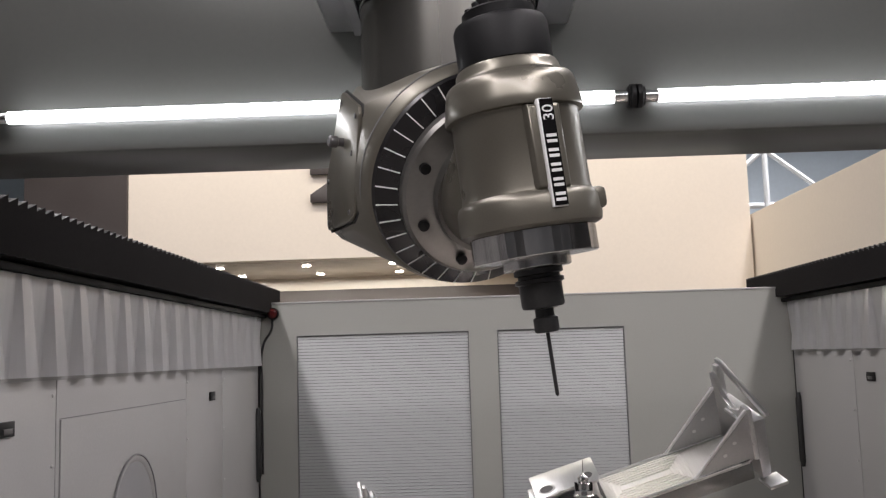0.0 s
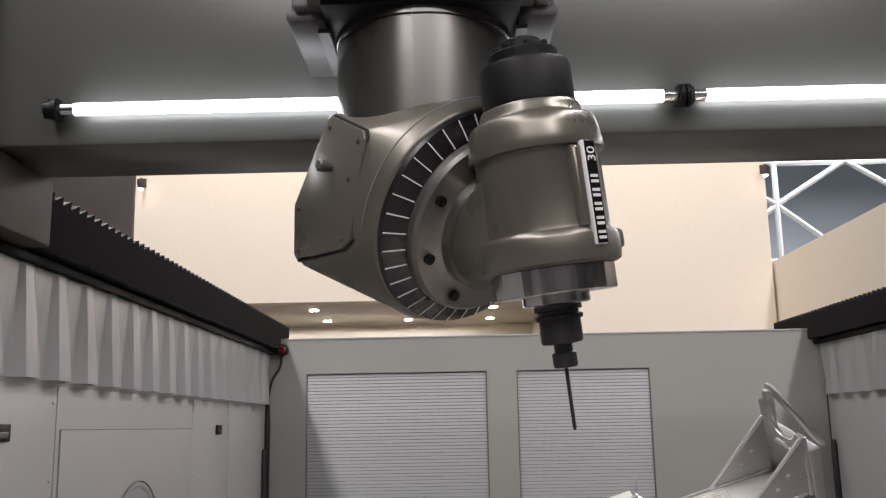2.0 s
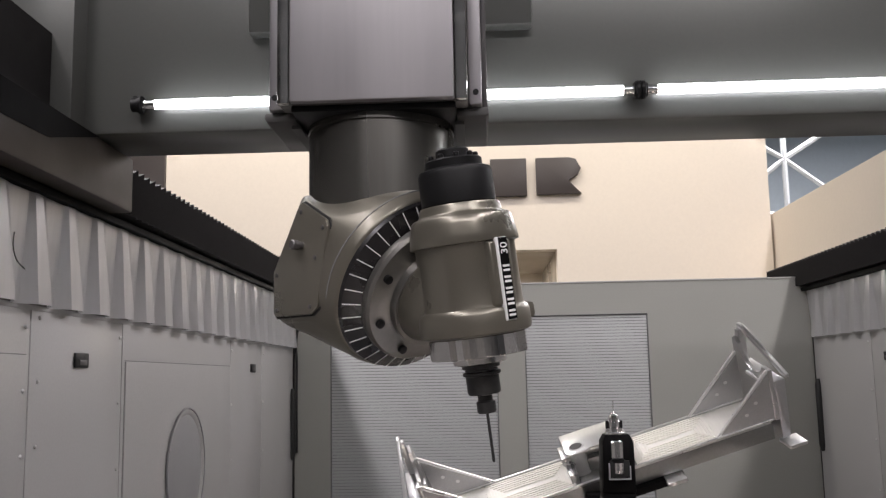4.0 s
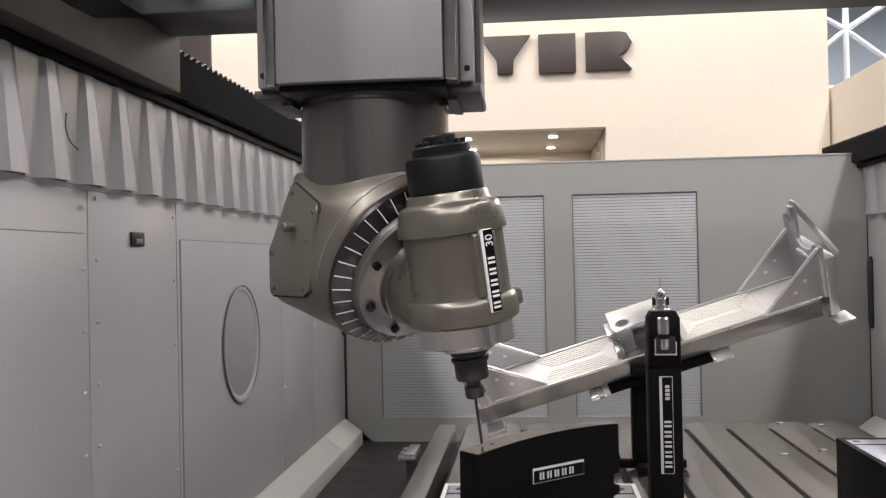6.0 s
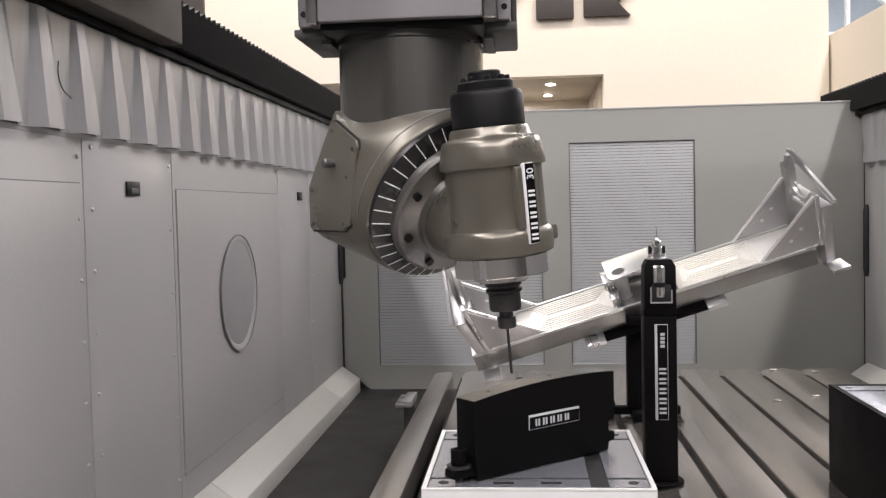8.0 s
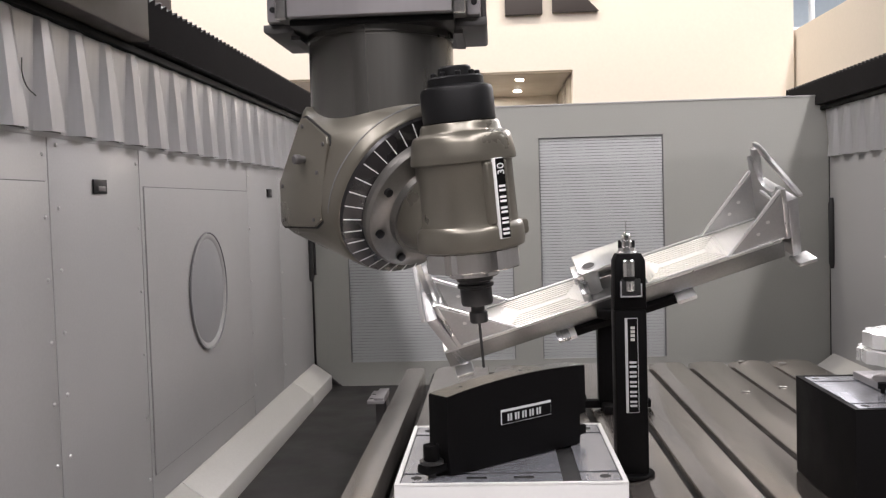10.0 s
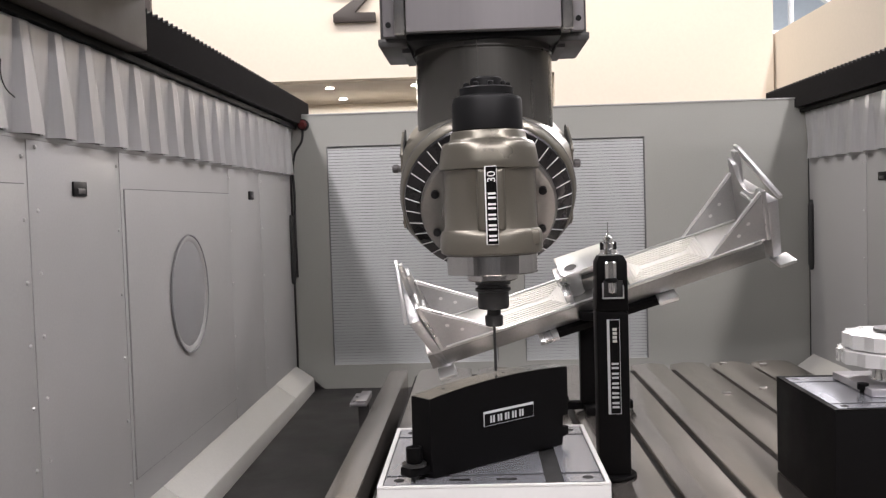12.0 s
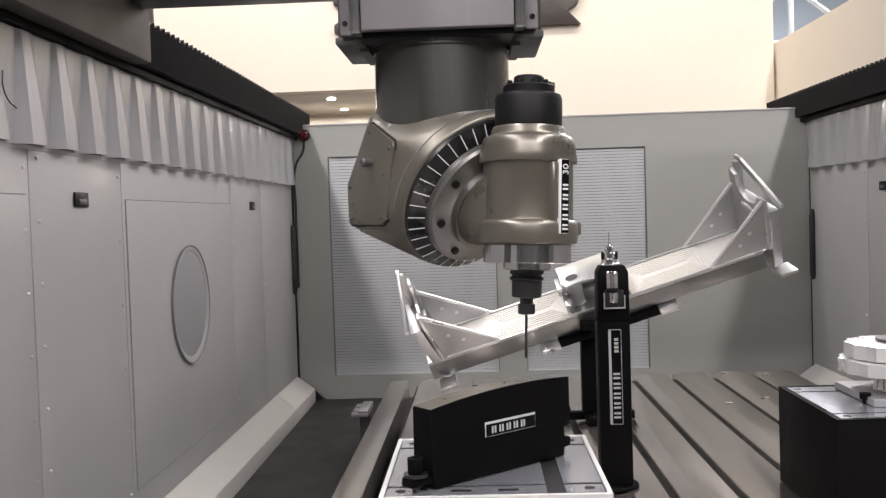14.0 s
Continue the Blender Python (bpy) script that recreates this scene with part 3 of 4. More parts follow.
part("clamp_screw", turned([(0.012, 0.03), (0.012, 0.045), (0.022, 0.046), (0.022, 0.07)], 16, Matrix.Translation((-0.20, -0.12, -0.03))), BLACK_PAINT, hubp)

# steel stop beside the table rail
stop = thing("table_stop", "small drilled steel stop plate beside the table rail", "stop", pose(-1.17, 6.12, 0.0))
part("plate", cube(-0.055, 0.055, -0.16, 0.16, 0.315, 0.34, 0.005), RAM_STEEL, stop)
part("key", cube(-0.012, 0.055, -0.16, 0.16, 0.341, 0.356, 0.004), RAM_STEEL, stop)
part("pillar", cube(-0.02, 0.05, 0.0, 0.14, 0.001, 0.314), DARK_STEEL, stop)
for y in (-0.10, 0.03):
    part("hole", turned([(0.014, 0), (0.014, 0.001)], 16, Matrix.Translation((-0.033, y, 0.340))), SLOT_SHADE, stop)

# ---------------------------------------------------------------- probe post
post = thing("probe_post", "black probe post with a silver sensor, bolted to the table", "probe post", pose(0.205, 4.12, TZ + 0.001))
part("base_ring", turned([(0.10, 0.0), (0.10, 0.010), (0.095, 0.014)], 32), BLACK_PAINT, post)
part("column", cube(-0.070, 0.070, -0.055, 0.055, 0.012, 0.735, 0.010), BLACK_PAINT, post)
part("head_box", hull([(x, y, z) for x in (-0.070, 0.070) for y, z in ((-0.055, 0.735), (0.055, 0.735), (0.05, 0.80))] + [(x, y, z) for x in (-0.066, 0.062) for y, z in ((-0.075, 0.80), (-0.078, 0.84))] + [(x, y, 0.978) for x in (-0.052, 0.050) for y in (-0.060, 0.035)] + [(x, y, 0.95) for x in (-0.066, 0.064) for y in (-0.075, 0.045)], 0.006), BLACK_PAINT, post)
# near-black block stands for the shaded depth of the pocket
pocket = part("pocket", cube(-0.040, 0.042, -0.086, -0.070, 0.800, 0.872, 0.003), SLOT_SHADE, post, "dark sensor pocket")
for q in ((-0.045, -0.040, 0.798, 0.862), (0.042, 0.047, 0.798, 0.850), (-0.045, 0.047, 0.793, 0.7985)):
    part("pocket_edge", cube(q[0], q[1], -0.090, -0.074, q[2], q[3], 0.001), RAM_STEEL, pocket)
part("sensor_body", turned([(0.026, 0.878), (0.030, 0.882), (0.030, 0.948), (0.024, 0.954)], 28, Matrix.Translation((-0.006, -0.066, 0))), CHROME, post, "bright sensor barrel")
part("sensor_collar", turned([(0.028, 0.862), (0.031, 0.865), (0.031, 0.876), (0.026, 0.878)], 28, Matrix.Translation((-0.006, -0.066, 0))), BLACK_PLASTIC, post)
part("sensor_foot", turned([(0.020, 0.818), (0.022, 0.822), (0.022, 0.862)], 24, Matrix.Translation((-0.002, -0.078, 0))), NOSE_STEEL, post)
part("sensor", turned([(0.042, 0.978), (0.042, 0.984), (0.036, 0.988), (0.034, 1.004), (0.028, 1.008), (0.027, 1.030), (0.020, 1.034), (0.020, 1.044), (0.023, 1.046), (0.021, 1.056), (0.010, 1.062), (0.006, 1.068), (0.0022, 1.072), (0.0018, 1.122)], 24, Matrix.Translation((-0.008, -0.02, 0))), CHROME, post, "silver probe stem")
for sx in (-1, 1):
    part("sensor_clip", cube(sx * 0.030 - 0.008 - 0.005, sx * 0.030 - 0.008 + 0.005, -0.036, -0.010, 1.002, 1.036, 0.002), BLACK_PLASTIC, post)
part("label_frame", cube(-0.026, 0.030, -0.0585, -0.0548, 0.285, 0.700, 0.002), LABEL_PALE, post, "white-edged label with light blocks")
part("label_field", cube(-0.0145, 0.0275, -0.0598, -0.0584, 0.288, 0.697), BLACK_PAINT, post)
for k in range(5):
    for d in (0.0, 0.018):
        part("label_block", cube(-0.009, 0.021, -0.0612, -0.0597, 0.312 + 0.043 * k + d, 0.321 + 0.043 * k + d), LABEL_PALE, post)
for k in range(4):
    part("label_bar", cube(-0.002, 0.016, -0.0610, -0.0597, 0.60 + 0.017 * k, 0.612 + 0.017 * k), KERB_PAINT, post)

# ---------------------------------------------------------------- stand and milled aluminium part
stand2 = thing("work_stand", "black steel stand that carries the aluminium part", "stand", pose(0.25, 5.47, TZ + 0.001))
part("foot_bar", cube(-0.16, 0.26, -0.03, 0.03, 0.0, 0.045, 0.004), BLACK_PAINT, stand2)
part("foot_bar", cube(-0.03, 0.03, -0.20, -0.031, 0.0, 0.045, 0.004), BLACK_PAINT, stand2)
part("column", cube(-0.045, 0.045, -0.075, 0.015, 0.046, 0.575, 0.005), BLACK_PAINT, stand2)
part("column_head", hull([(x, y, z) for x in (-0.06, 0.06) for y, z in ((-0.30, 0.555), (0.0, 0.555), (-0.30, 0.600), (0.0, 0.600))], 0.004), BLACK_PAINT, stand2)
for x in (-0.13, 0.22):
    part("foot_bolt", turned([(0.018, 0.045), (0.018, 0.075)], 12, Matrix.Translation((x, 0, 0))), BLACK_PAINT, stand2)
TURN = Matrix.Translation((0.25, 5.36, 1.12)) @ pose(0, 0, 0, 0, -17.2, 0) @ pose(0, 0, 0, 33, 0, 0)
arm = prism([(-0.30, -0.172), (0.42, -0.172), (0.42, -0.124), (-0.30, -0.124)], -0.165, -0.06, bevel=0.004)
bmesh.ops.transform(arm, matrix=Matrix.Translation((-0.25, -5.47, -TZ - 0.001)) @ TURN, verts=arm.verts)
part("carrier_bar", arm, BLACK_PAINT, stand2)

alu = thing("aluminium_part", "bright milled aluminium structural part with two gusseted ends", "workpiece", TURN)
W = 0.135
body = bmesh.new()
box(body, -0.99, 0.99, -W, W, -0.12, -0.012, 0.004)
# web sides darkened and end floors paled by colour, as light falls
part("web", body, ALU_SHADED, alu)
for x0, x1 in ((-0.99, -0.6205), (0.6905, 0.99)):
    part("end_floor", cube(x0, x1, -W + 0.016, W - 0.016, -0.012, -0.006), ALU_LIT_FLOOR, alu)
for y0, y1 in ((-W, -W + 0.014), (W - 0.014, W)):
    part("edge_wall", cube(-0.98, 0.98, y0, y1, -0.012, 0.006, 0.003), ALU, alu)
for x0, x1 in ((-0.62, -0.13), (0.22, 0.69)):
    # pale colour stands for light caught on the pocket floor
    pk = part("pocket_floor", cube(x0, x1, -W + 0.018, W - 0.018, -0.012, -0.008), ALU_LIT_FLOOR, alu, "pocket floor with stepped cutter marks")
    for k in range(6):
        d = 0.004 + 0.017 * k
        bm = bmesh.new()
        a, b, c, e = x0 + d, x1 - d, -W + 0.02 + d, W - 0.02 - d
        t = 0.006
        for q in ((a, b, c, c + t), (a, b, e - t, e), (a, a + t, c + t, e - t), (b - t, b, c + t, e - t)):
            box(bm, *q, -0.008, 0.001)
        part("cutter_ridge", bm, ALU_LIT_FLOOR, pk)
boss = part("boss", prism([(-0.105, -0.012), (0.195, -0.012), (0.195, 0.136), (-0.105, 0.136)], 0.005, W - 0.002, bevel=0.006), ALU, alu, "raised bored boss")
plan = [(-0.135, -0.03), (-0.115, -0.055), (-0.02, -0.055), (0.0, -0.04), (0.09, -0.04), (0.11, -0.055), (0.195, -0.055), (0.215, -0.03), (0.215, W - 0.004), (-0.135, W - 0.004)]
cap = prism(plan, 0.0, 0.018, bevel=0.003)
bmesh.ops.transform(cap, matrix=Matrix(((1, 0, 0, 0), (0, 0, 1, 0), (0, 1, 0, 0.137), (0, 0, 0, 1))), verts=cap.verts)
part("cap_plate", cap, ALU, boss)
for x in (-0.068, 0.150):
    part("bore_rim", turned([(0.033, 0), (0.033, 0.002), (0.026, 0.0025)], 24, Matrix.Translation((x, 0.0, 0.155)), sx=1.4), ALU, boss)
    part("bore", turned([(0.025, 0), (0.025, 0.0015)], 24, Matrix.Translation((x, 0.0, 0.157)), sx=1.4), DARK_STEEL, boss)
    part("lobe", turned([(0.044, -0.010), (0.038, 0.0), (0.036, 0.125), (0.042, 0.1365)], 24, Matrix.Translation((x, -0.010, 0)), sx=1.25), ALU, boss)
part("ear", cube(-0.165, -0.106, -0.02, 0.09, 0.062, 0.118, 0.006), ALU, boss)
part("boss_step", cube(-0.15, -0.106, -0.10, 0.08, -0.012, 0.055, 0.004), ALU, boss)
part("boss_rib", cube(-0.03, 0.10, -0.035, 0.006, -0.012, 0.075, 0.006), ALU_SHADED, boss)


def end_frame(s, front, rear, lean):
    """One gusseted end: an upright plate with a rounded cut-out, two gussets and an outer flange.
    Its front and rear corners are set in by these lengths, and its foot leans in."""
    def skew(bm):
        for v in bm.verts:
            v.co.x -= s * (front + (rear - front) * (v.co.y + W) / (2 * W) + lean * max(0.0, 0.25 - v.co.z) / 0.39)
        return bm

    for y in (-W + 0.001, W - 0.019):
        g = [(s * 0.655, 0.004), (s * 0.668, 0.004), (s * 0.99, 0.318), (s * 0.99, 0.332), (s * 0.980, 0.332)]
        web = [(s * 0.67, 0.0), (s * 0.99, 0.0), (s * 0.99, 0.31)]
        # gussets toned down, their edges coloured pale for caught light
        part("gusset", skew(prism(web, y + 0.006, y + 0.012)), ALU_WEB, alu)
        part("gusset_edge", skew(prism(g, y + 0.003, y + 0.015, bevel=0.0015)), ALU_LIT_EDGE, alu)
        part("foot_edge", skew(prism([(s * 0.66, 0.004), (s * 0.965, 0.004), (s * 0.975, 0.008), (s * 0.975, 0.012), (s * 0.66, 0.009)], y - 0.002, y + 0.006)), ALU_LIT_EDGE, alu)
        for x, z in ((0.84, 0.09), (0.90, 0.15)):
            part("gusset_hole", skew(turned([(0.011, 0), (0.011, 0.001)], 14, toward((0, -1, 0), (s * x, y + 0.0055, z)))), TICK_WHITE, alu)
    # plate across the part with a scooped upper edge, an outer flange and an open top frame
    out = [(-W, 0.0), (-W, 0.335), (-0.085, 0.335)]
    out += [(0.0 - 0.085 * math.cos(math.pi * k / 10), 0.335 + 0.004 * k - 0.085 * math.sin(math.pi * k / 10)) for k in range(1, 10)]
    out += [(0.09, 0.40), (W - 0.01, 0.43), (W, 0.42), (W, 0.0)]
    bm = prism(out, 0.0, 0.022, bevel=0.002)
    bmesh.ops.transform(bm, matrix=Matrix.Translation((s * 0.99 - (0.022 if s < 0 else 0), 0, 0)) @ swap_xy, verts=bm.verts)
    part("end_plate", skew(bm), ALU, alu)
    for k in range(3):
        part("notch_step", skew(cube(s * (0.978 - 0.006 * k), s * (0.990 - 0.006 * k), -0.055 + 0.012 * k, 0.045 - 0.012 * k, 0.225 + 0.014 * k, 0.234 + 0.014 * k, 0.001)), ALU_LIT_EDGE, alu)
    part("end_flange", skew(hull([(s * x, y, z) for y in (-W, W) for x, z in ((1.013, 0.25), (1.013, -0.14), (1.062, -0.13), (1.075, 0.25))], 0.004)), ALU_WEB, alu)
    part("top_bar", skew(hull([(s * x, y, z) for x in (1.030, 1.048) for y in (W - 0.04, W) for z in (0.478, 0.500)] + [(s * x, y, z) for x in (1.080, 1.100) for y in (-W, -W + 0.025) for z in (0.252, 0.272)], 0.002)), ALU, alu)
    part("rear_post", skew(hull([(s * x, y, z) for x in (1.013, 1.05) for y in (W - 0.03, W) for z in (0.24, 0.47)], 0.004)), ALU, alu)
    part("foot_tab", skew(cube(s * 1.0, s * 1.10, -W - 0.07, -W + 0.02, -0.165, -0.141, 0.004)), ALU, alu)


swap_xy = Matrix(((0, 1, 0, 0), (1, 0, 0, 0), (0, 0, 1, 0), (0, 0, 0, 1)))
end_frame(1, -0.02, 0.05, 0.0)
end_frame(-1, 0.06, 0.06, 0.07)
for x in (-0.36, 0.34):
    part("foot_tab", cube(x, x + 0.11, -W - 0.07, -W + 0.03, -0.148, -0.121, 0.004), ALU, alu)

# ---------------------------------------------------------------- gantry (moves along the side walls)
gantry = thing("gantry", "grey gantry beam with tube lamps riding on the side walls", "gantry")
part("beam", cube(-2.35, 2.85, 0.42, 0.80, 2.58, 3.6, 0.02), BEAM_GREY, gantry)
for sx, x in ((1, LX), (-1, RX)):
    part("carriage", cube(x - 0.16, x + 0.16, -2.6, 0.80, 2.335, 2.572, 0.012), CARRIAGE, gantry, "brown-grey carriage cover")
    # tapering black strip stands for shade along the carriage side
    part("carriage_shade", prism([(-2.6, 2.40), (0.0, 2.46), (0.42, 2.571), (-2.6, 2.571)], -0.003, 0.003, m=Matrix.Translation((x + sx * 0.1605, 0, 0)) @ Matrix(((0, 1, 0, 0), (1, 0, 0, 0), (0, 0, 1, 0), (0, 0, 0, 1)))), BLACK_PAINT, gantry, "black strip for the shade on the upper carriage side")
    # black block added for the dark gap shadow above the carriage
    part("carriage_gap_shade", cube(x - 0.30, x + 0.02 if sx > 0 else x + 0.30, -2.6, 0.29, 2.573, 2.95) if sx > 0 else cube(x - 0.02, x + 0.30, -2.6, 0.29, 2.573, 2.95), BELLOWS_BLACK, gantry, "black block for the shade between carriage and beam")
    part("leg", cube(x - 0.30, x + 0.10 if sx > 0 else x + 0.30, 0.3, 0.80, 2.58, 3.6, 0.01), BEAM_GREY, gantry)
for a, b in ((-1.60, 0.20), (0.33, 2.10)):
    lamp = part("tube_lamp", turned([(0.019, 0), (0.019, b - a)], 20, toward((1, 0, 0), (a, 0.37, 2.680))), TUBE_GLOW, gantry, "lit fluorescent tube")
    for e, d in ((a, -1), (b, 1)):
        part("tube_end", turned([(0.0185, 0), (0.0185, 0.055)], 20, toward((d, 0, 0), (e, 0.37, 2.680))), CHROME, lamp, "unlit silvery tube end")
        part("end_cap", turned([(0.030, 0.045), (0.036, 0.05), (0.036, 0.062), (0.028, 0.065), (0.028, 0.09)], 20, toward((d, 0, 0), (e, 0.37, 2.680))), BLACK_PLASTIC, lamp, "black lamp holder")
        part("clip", cube(e + d * 0.06, e + d * 0.085, 0.36, 0.419, 2.660, 2.715, 0.003), BLACK_PLASTIC, lamp)

# ---------------------------------------------------------------- ram, swivel body and spindle
ARM, ZA = 0.440, 0.253               # spindle axis in front of the column axis; height of the tilting axis
TILT = Vector((0, -math.cos(radians(30)), -math.sin(radians(30))))
BACK = 0.306                         # from the spindle axis back to the graduated ring
RC = Vector((0, -ARM, ZA)) - TILT * BACK

ram = thing("milling_ram", "grey milling ram with a tilting spindle head", "milling head")
part("column", cube(-0.30, 0.30, -0.267, 0.34, 0.972, 2.9, 0.006), RAM_PAINT, ram)
part("saddle", cube(-0.55, 0.55, 0.341, 0.418, 1.45, 2.3, 0.01), BEAM_GREY, ram, "grey saddle plate against the beam")
part("front_plate", cube(-0.258, 0.258, -0.305, -0.268, 0.970, 2.9, 0.006), RAM_STEEL, ram, "brushed steel front plate")
for s in (-1, 1):
    part("edge_strip", cube(s * 0.262, s * 0.298, -0.296, -0.271, 0.965, 2.9, 0.004), CHROME, ram, "bright ground edge strip")
    part("guide_rail", cube(s * 0.301, s * 0.345, -0.20, 0.20, 0.975, 2.9, 0.008), RAM_STEEL, ram, "steel guide rail")
    part("guide_strip", cube(s * 0.346, s * 0.363, -0.10, 0.19, 0.975, 2.9, 0.004), DARK_STEEL, ram)
    for z in (1.015, 1.36, 1.70):
        part("rail_bolt", turned([(0.010, 0), (0.010, 0.006)], 10, toward((0, -1, 0), (s * 0.325, -0.199, z))), BLACK_PLASTIC, ram)
part("foot_plate", cube(-0.261, 0.261, -0.255, 0.30, 0.950, 0.971, 0.004), BLACK_PLASTIC, ram, "dark recessed foot of the ram")
for s in (-1, 1):
    part("foot_block", hull([(s * x, y, z) for y in (-0.17, 0.24) for x, z in ((0.365, 0.974), (0.365, 0.952), (0.358, 0.945), (0.262, 0.945), (0.262, 0.974))], 0.003), FOOT_SHADE, ram, "chamfered corner block")
    part("foot_step", cube(s * 0.255, s * 0.285, -0.12, 0.20, 0.932, 0.9445), FOOT_SHADE, ram)
part("neck", turned([(0.246, 0.54), (0.246, 0.66), (0.246, 0.920), (0.242, 0.922), (0.242, 0.927), (0.248, 0.929), (0.248, 0.9495)], 64), NECK_STEEL, ram, "dark ground steel neck")

pts = ring_points(RC, TILT, 0.297, 64) + ring_points(RC - TILT * 0.045, TILT, 0.309, 64) + ring_points((0, 0, 0.662), (0, -0.24, 1), 0.256, 64)
pts += [(sx * x, y, z) for sx in (-1, 1) for x, y, z in ((0.240, 0.12, 0.715), (0.285, 0.06, 0.655), (0.292, 0.20, 0.47), (0.292, 0.20, 0.31), (0.282, 0.17, 0.295), (0.292, 0.02, 0.298), (0.292, -0.10, 0.33), (0.292, -0.11, 0.60))]
swivel = part("swivel_body", hull(pts, 0.014, 3), HEAD_PAINT, ram, "olive-grey swivel housing", smooth=40)
mt = toward(TILT, RC)
part("groove", turned([(0.300, -0.048), (0.3105, -0.0465), (0.3105, -0.0435), (0.300, -0.042)], 96, mt, caps=False), GAP, swivel, "dark seal groove")
part("dial", turned([(0.22, 0.0), (0.293, 0.0), (0.289, 0.012), (0.238, 0.040), (0.22, 0.042)], 72, mt), DIAL_BLACK, swivel, "black graduated ring")
tk = cube(-0.030, 0.026, -0.0014, 0.0014, 0.0, 0.0022)
tick = finish(tk, "tick", TICK_WHITE, 0)
for i in range(36):
    share("tick", tick, swivel, mt @ Matrix.Rotation(2 * math.pi * (i + 0.5) / 36, 4, "Z") @ Matrix.Translation((0.2645, 0, 0.0262)) @ Matrix.Rotation(math.atan2(0.028, 0.051), 4, "Y"))
swap = Matrix(((0, 1, 0, 0), (1, 0, 0, 0), (0, 0, 1, 0), (0, 0, 0, 1)))
for s in (-1, 1):
    pl = [(0.042, 0.665), (0.02, 0.668), (-0.106, 0.598), (-0.114, 0.575), (-0.055, 0.33), (-0.02, 0.312), (0.18, 0.314), (0.192, 0.33), (0.192, 0.462)]
    bm = prism(pl, 0.0, 0.012, None, 0.003)
    bmesh.ops.transform(bm, matrix=Matrix.Translation((s * 0.294 - (0.012 if s < 0 else 0.0), 0, 0)) @ swap, verts=bm.verts)
    cy, cz = 0.055, 0.48
    # dark sheet added behind the cover to draw its gap as a line
    gk = prism([(cy + (y - cy) * 1.045, cz + (z - cz) * 1.035) for y, z in pl], 0.0, 0.004)
    bmesh.ops.transform(gk, matrix=Matrix.Translation((s * 0.2915 - (0.004 if s < 0 else 0.0), 0, 0)) @ swap, verts=gk.verts)
    part("cover_gap_line", gk, RUBBER, swivel, "dark gap line drawn around the side cover")
    cover = part("side_cover", bm, HEAD_PAINT, swivel, "bolted side cover plate")
    for y, z in ((-0.09, 0.575), (0.03, 0.64), (0.17, 0.45), (0.17, 0.335), (-0.02, 0.335), (-0.048, 0.486)):
        part("cover_screw", turned([(0.007, 0), (0.007, 0.004), (0.004, 0.005)], 10, toward((s, 0, 0), (s * 0.3055, y, z))), DARK_STEEL, swivel)
    part("knob", turned([(0.012, 0), (0.012, 0.016), (0.016, 0.018), (0.016, 0.036), (0.012, 0.040)], 16, toward((s, 0, 0), (s * 0.3058, 0.026, 0.532))), DARK_STEEL, swivel)

# spindle unit: its own frame has its origin where the tilting axis meets the spindle axis
def zz(z):
    return z - ZA


unit = part("spindle_unit", turned([(0.130, zz(0.232)), (0.150, zz(0.234)), (0.161, zz(0.240)), (0.164, zz(0.255)), (0.163, zz(0.296)), (0.158, zz(0.308)), (0.150, zz(0.314)), (0.1475, zz(0.325)), (0.146, zz(0.495)), (0.148, zz(0.500)), (0.1585, zz(0.503)), (0.160, zz(0.510)), (0.157, zz(0.530)), (0.152, zz(0.560)), (0.147, zz(0.580)), (0.141, zz(0.587)), (0.126, zz(0.592)), (0.122, zz(0.598)), (0.120, zz(0.612)), (0.115, zz(0.622))], 80, power=2.15), HEAD_PAINT, ram, "olive-grey spindle housing", smooth=40)
part("front_ridge", hull([(x, y, zz(z)) for x, y in ((-0.050, -0.120), (0.050, -0.120), (-0.040, -0.154), (0.040, -0.154)) for z in (0.312, 0.500)] + [(x, -0.160, zz(z)) for x in (-0.034, 0.034) for z in (0.318, 0.494)], 0.005), HEAD_PAINT, unit)
part("side_lug", hull([(x, y, zz(z)) for x in (0.10, 0.150) for y in (-0.11, -0.06) for z in (0.262, 0.312)], 0.012), HEAD_PAINT, unit)
fm = toward(TILT, -TILT * BACK)
part("flange", turned([(0.20, 0.0), (0.234, 0.036), (0.234, 0.062), (0.226, 0.072), (0.168, 0.078), (0.160, 0.084), (0.158, 0.112)], 72, fm), FLANGE_STEEL, unit, "round grey steel tilting flange")
part("hub", hull(ring_points(fm @ Vector((0, 0, 0.100)), TILT, 0.150, 40) + [(sx * 0.135, -0.02, zz(z)) for sx in (-1, 1) for z in (0.26, 0.50)] + [(sx * 0.10, -0.09, zz(z)) for sx in (-1, 1) for z in (0.25, 0.50)], 0.012), HEAD_PAINT, unit)
bolt = finish(turned([(0.014, 0), (0.014, 0.012), (0.008, 0.014)], 12), "flange_bolt", BLACK_PLASTIC, 40)
for i in range(8):
    a = 2 * math.pi * (i + 0.5) / 8
    share("flange_bolt", bolt, unit, fm @ Matrix.Translation((0.196 * math.cos(a), 0.196 * math.sin(a), 0.074)))
# uneven flats added to break the ring's reflections into vertical streaks
nose = turned([(0.120, zz(0.172)), (0.144, zz(0.1725)), (0.145, zz(0.175)), (0.145, zz(0.231)), (0.141, zz(0.234))], 44)
for v in nose.verts:
    a = math.atan2(v.co.y, v.co.x)
    k = 1 + 0.011 * math.sin(17 * a) + 0.008 * math.sin(31 * a + 1)
    v.co.x, v.co.y = v.co.x * k, v.co.y * k
part("spindle_nose", nose, NOSE_STEEL, unit, "bright turned steel ring with flats for reflection streaks", smooth=0)
